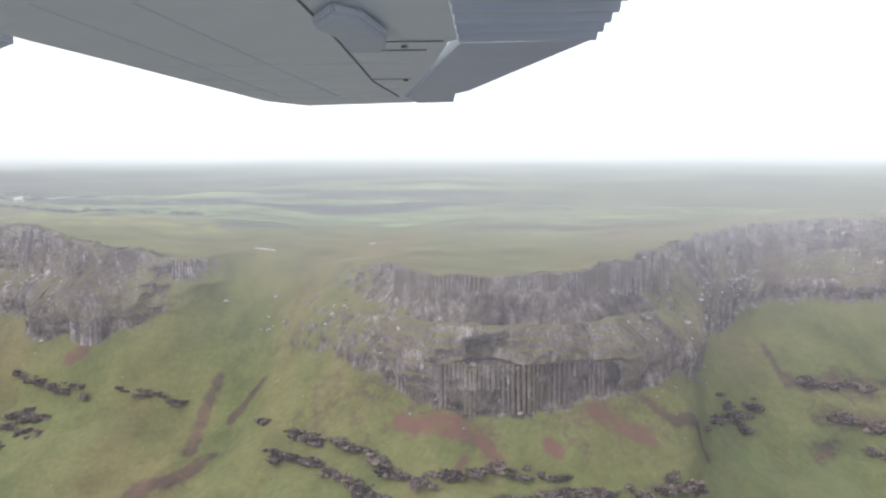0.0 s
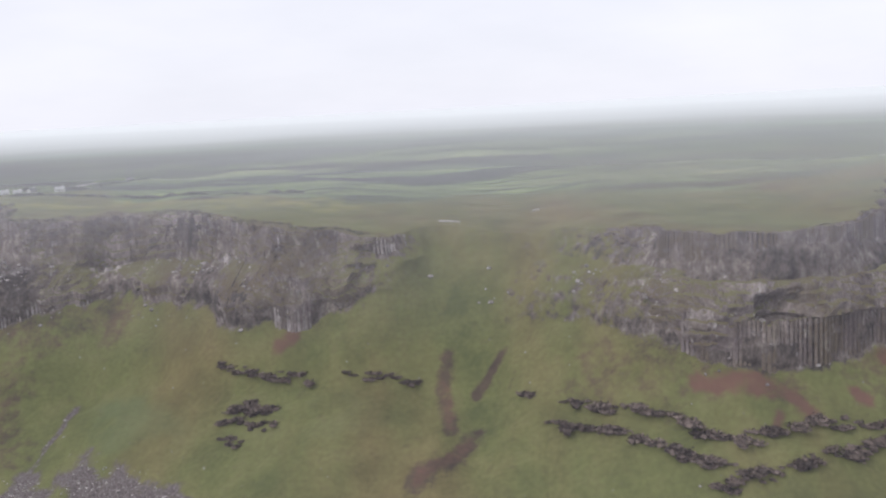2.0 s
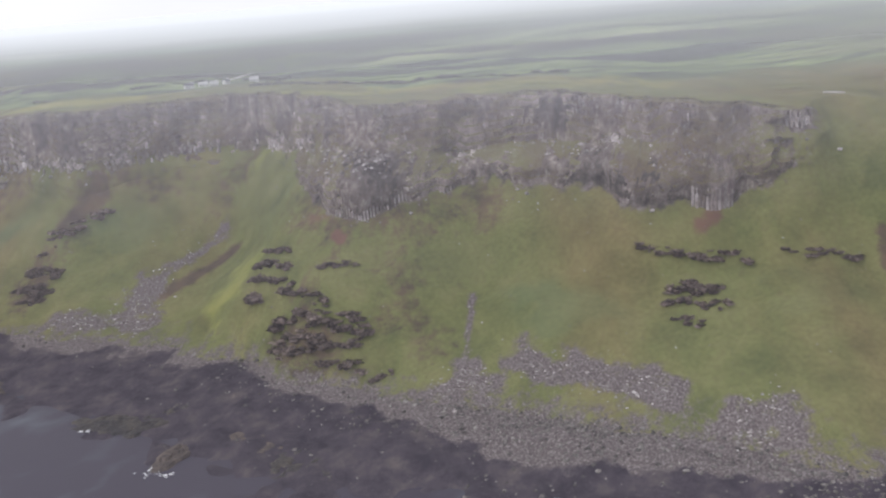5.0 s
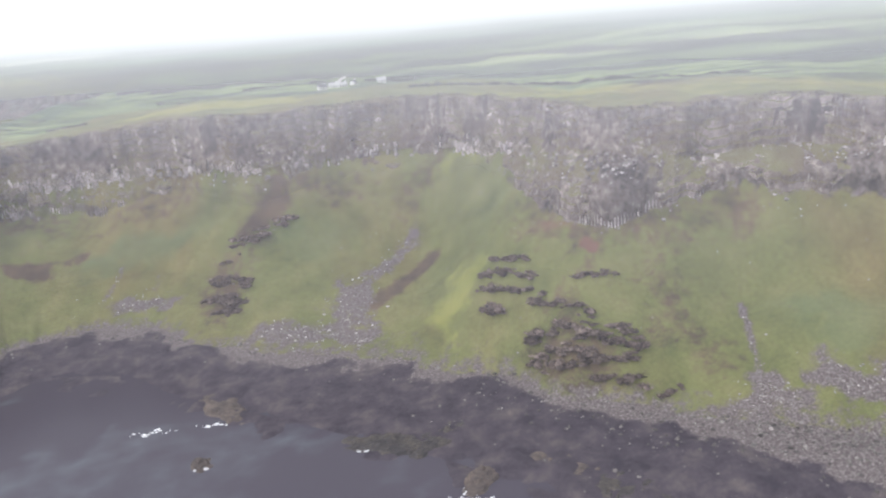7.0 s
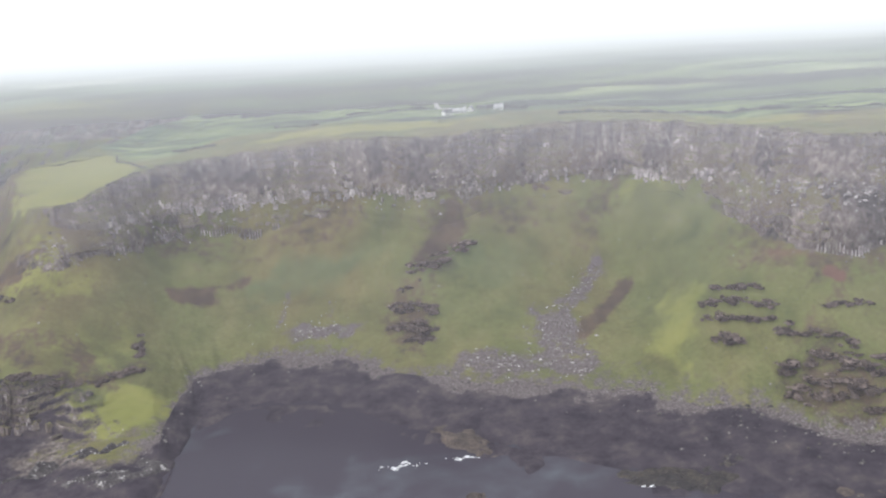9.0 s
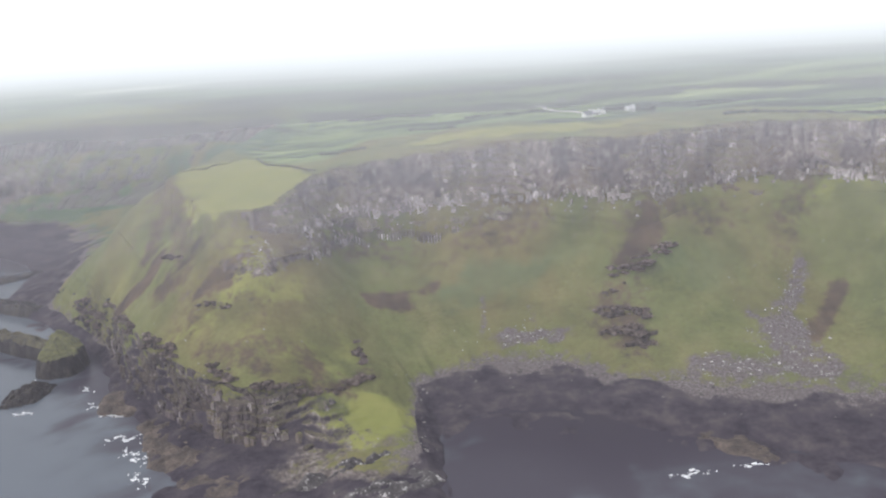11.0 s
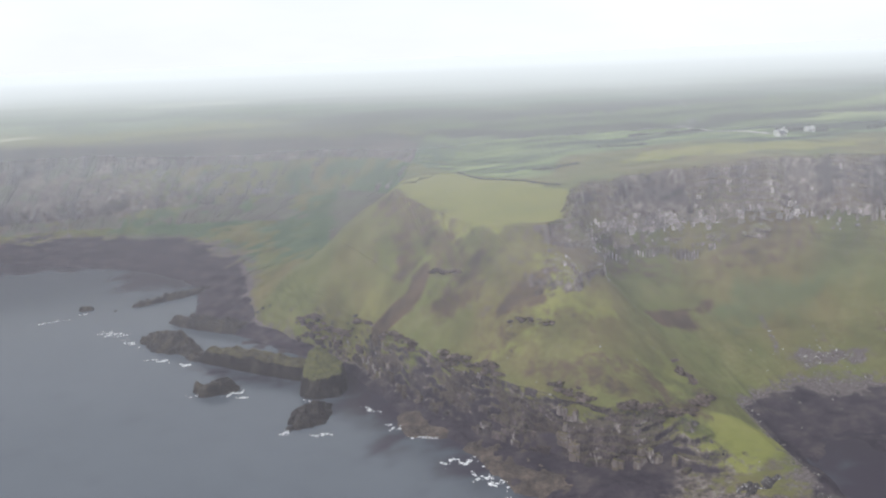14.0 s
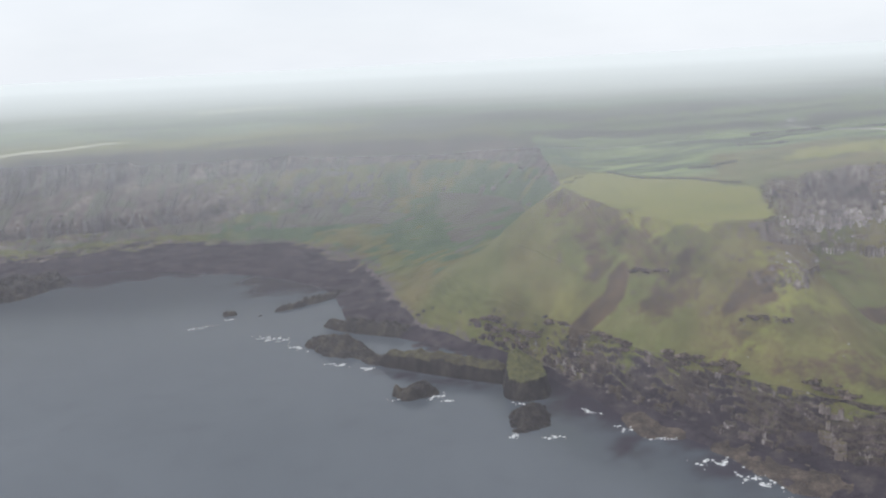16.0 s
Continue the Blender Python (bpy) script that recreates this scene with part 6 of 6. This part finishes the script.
STRAW = material("pale_stubble", [(0.58, 0.57, 0.42), (0.74, 0.72, 0.56)], 0.05, 0.95, bump=0.1)
ribbon("stubble_field", [(-692, 990), (-650, 1026), (-590, 1050)], 34, 1.0, STRAW, "pale stubble field far across the plateau", "field", 0.3, 41, "structure")
ribbon("stubble_field", [(-785, 692), (-746, 714), (-714, 745)], 12, 0.4, STRAW, "pale stubble field above the western crags", "field", 0.3, 42, "structure")

# broad belts of scrub lying across the western plateau
SCRUB_BELTS = [[(-640, 702), (-540, 708), (-430, 692)], [(-560, 772), (-430, 760), (-300, 776), (-180, 765)], [(-700, 832), (-560, 815), (-420, 824)], [(-480, 902), (-330, 885), (-180, 900), (-40, 890)],
               [(-820, 940), (-650, 925), (-480, 940)], [(-400, 618), (-320, 640), (-220, 630), (-110, 646)], [(-330, 1020), (-120, 1004), (100, 1016)], [(-380, 545), (-300, 562), (-200, 554)]]
for k, line in enumerate(SCRUB_BELTS):
    ribbon("scrub_belt", line, 6.0 + 1.5 * (k % 3), 1.0, SCRUB, "dark belt of scrub between the moor fields", "scrub", 0.85, 60 + k)

# ---- aeroplane's wing at the flight's start, placed and outlined to fit the camera's view ----
WING = material("white_painted_wing_skin", [(0.76, 0.79, 0.77), (0.83, 0.85, 0.83)], 0.8, 0.35, bump=0.02, specular=0.5)
WING_GREY = material("grey_painted_metal", [(0.58, 0.61, 0.65), (0.65, 0.68, 0.71)], 1.2, 0.4, bump=0.02, specular=0.5)
WING_RIB = material("wing_skin_lap", [(0.68, 0.71, 0.7), (0.75, 0.77, 0.76)], 0.8, 0.4, bump=0.02, specular=0.5)
SEAM = material("dark_seam", [(0.16, 0.165, 0.17), (0.24, 0.245, 0.25)], 3.0, 0.6, bump=0.0)
EYE0 = Vector(PATH[0][1])
wing = new("aeroplane_wing")
wing.matrix_basis = Matrix.Translation(EYE0)
tagged(wing, "white high-mounted aeroplane wing seen from below", "wing")


def under(x, y, drop=0.0):
    """A place on the wing's lower skin, out along the span."""
    return Vector((x, y, 0.62 - 0.076 * y - drop))


def slab(outline, thick, drop=0.0):
    bm = bmesh.new()
    lower = [bm.verts.new(under(x, y, drop)) for x, y in outline]
    upper = [bm.verts.new(under(x, y, drop) + Vector((0, 0, thick))) for x, y in outline]
    n = len(outline)
    bm.faces.new(lower)
    bm.faces.new(upper[::-1])
    for i in range(n):
        j = (i + 1) % n
        bm.faces.new([lower[i], upper[i], upper[j], lower[j]])
    bmesh.ops.recalc_face_normals(bm, faces=bm.faces)
    return bm


skin = part("lower_skin", slab([(-2.12, 0.6), (-1.77, 3.17), (-1.66, 3.69), (-1.39, 5.08), (-1.19, 5.33), (-0.5, 5.2), (-0.53, 4.93), (-0.29, 3.87), (-0.185, 3.3), (-0.15, 3.26), (-0.145, 0.6)], 0.13), WING, wing)
part("leading_edge", slab([(-2.16, 0.6), (-1.81, 3.17), (-1.70, 3.69), (-1.42, 5.1), (-1.38, 5.07), (-1.655, 3.68), (-1.765, 3.16), (-2.115, 0.6)], 0.09, -0.035), WING_GREY, wing, "rounded grey leading edge")
part("wing_tip", slab([(-1.42, 5.1), (-1.2, 5.36), (-0.26, 5.2), (-0.26, 5.17), (-1.19, 5.325), (-1.39, 5.075)], 0.1, -0.01), WING_GREY, wing)
part("aileron", slab([(-0.52, 4.95), (-0.14, 3.31), (0.35, 3.28), (0.1, 3.97), (-0.15, 4.67), (-0.23, 4.79), (-0.26, 5.17), (-0.48, 5.2)], 0.05, 0.004), WING_GREY, wing, "grey aileron with a straight trailing edge")
bm = bmesh.new()
grid = {}
for i in range(2):
    for j in range(107):
        y = 0.6 + j * 0.025
        grid[i, j] = bm.verts.new(under((-0.14, 0.36 + 0.04 * (3.28 - y))[i], y, 0.022 * math.sin(j * 6.2832 / 6)))
for j in range(106):
    bm.faces.new([grid[0, j], grid[1, j], grid[1, j + 1], grid[0, j + 1]])
made = bmesh.ops.extrude_face_region(bm, geom=list(bm.faces))
bmesh.ops.translate(bm, verts=[e for e in made["geom"] if isinstance(e, bmesh.types.BMVert)], vec=(0, 0, 0.04))
part("flap", bm, WING_GREY, wing, "corrugated grey flap")
part("wing_root_fairing", slab([(-1.83, 3.17), (-1.99, 3.31), (-2.5, 2.5), (-2.15, 1.2)], 0.05, 0.01), WING_GREY, wing)
for x0, y0, x1, y1 in ((-0.58, 3.27, -0.2, 3.27), (-0.6, 2.4, -0.6, 3.3), (-0.6, 3.3, -0.62, 4.3), (-0.62, 4.3, -0.56, 4.9), (-0.6, 3.45, -0.28, 3.45), (-0.62, 4.22, -0.42, 4.22)):
    d = Vector((y0 - y1, x1 - x0)).normalized() * 0.0038
    part("seam", slab([(x0 - d.x, y0 - d.y), (x1 - d.x, y1 - d.y), (x1 + d.x, y1 + d.y), (x0 + d.x, y0 + d.y)], 0.003, 0.004), SEAM, skin)
for y, x0, x1 in ((3.75, -1.62, -0.32), (4.2, -1.5, -0.42), (4.6, -1.42, -0.5), (4.9, -1.36, -0.57)):
    part("rib_line", slab([(x0, y - 0.008), (x1, y - 0.008), (x1, y + 0.008), (x0, y + 0.008)], 0.004, 0.003), WING_RIB, skin)
for x in (-1.25, -0.92):
    part("rib_line", slab([(x - 0.2, 2.6), (x - 0.19, 2.6), (x + 0.02, 4.9), (x + 0.01, 4.9)], 0.004, 0.003), WING_RIB, skin)
bm = slab([(-0.6, 2.78), (-0.5, 2.6), (-0.42, 2.7), (-0.38, 3.0), (-0.42, 3.24), (-0.57, 3.24), (-0.55, 3.0)], 0.05, 0.05)
bmesh.ops.bevel(bm, geom=list(bm.edges), offset=0.015, segments=2, affect="EDGES")
part("hinge_fairing", bm, WING_GREY, wing, "grey metal flap hinge fairing")
for x, y in ((-0.5, 3.36), (-0.36, 3.36), (-0.45, 4.25), (-0.57, 2.98), (-0.56, 3.2)):
    bm = bmesh.new()
    bmesh.ops.create_cone(bm, cap_ends=True, segments=10, radius1=0.012, radius2=0.012, depth=0.01, matrix=Matrix.Translation(under(x, y, 0.004)))
    part("bolt", bm, SEAM, skin)
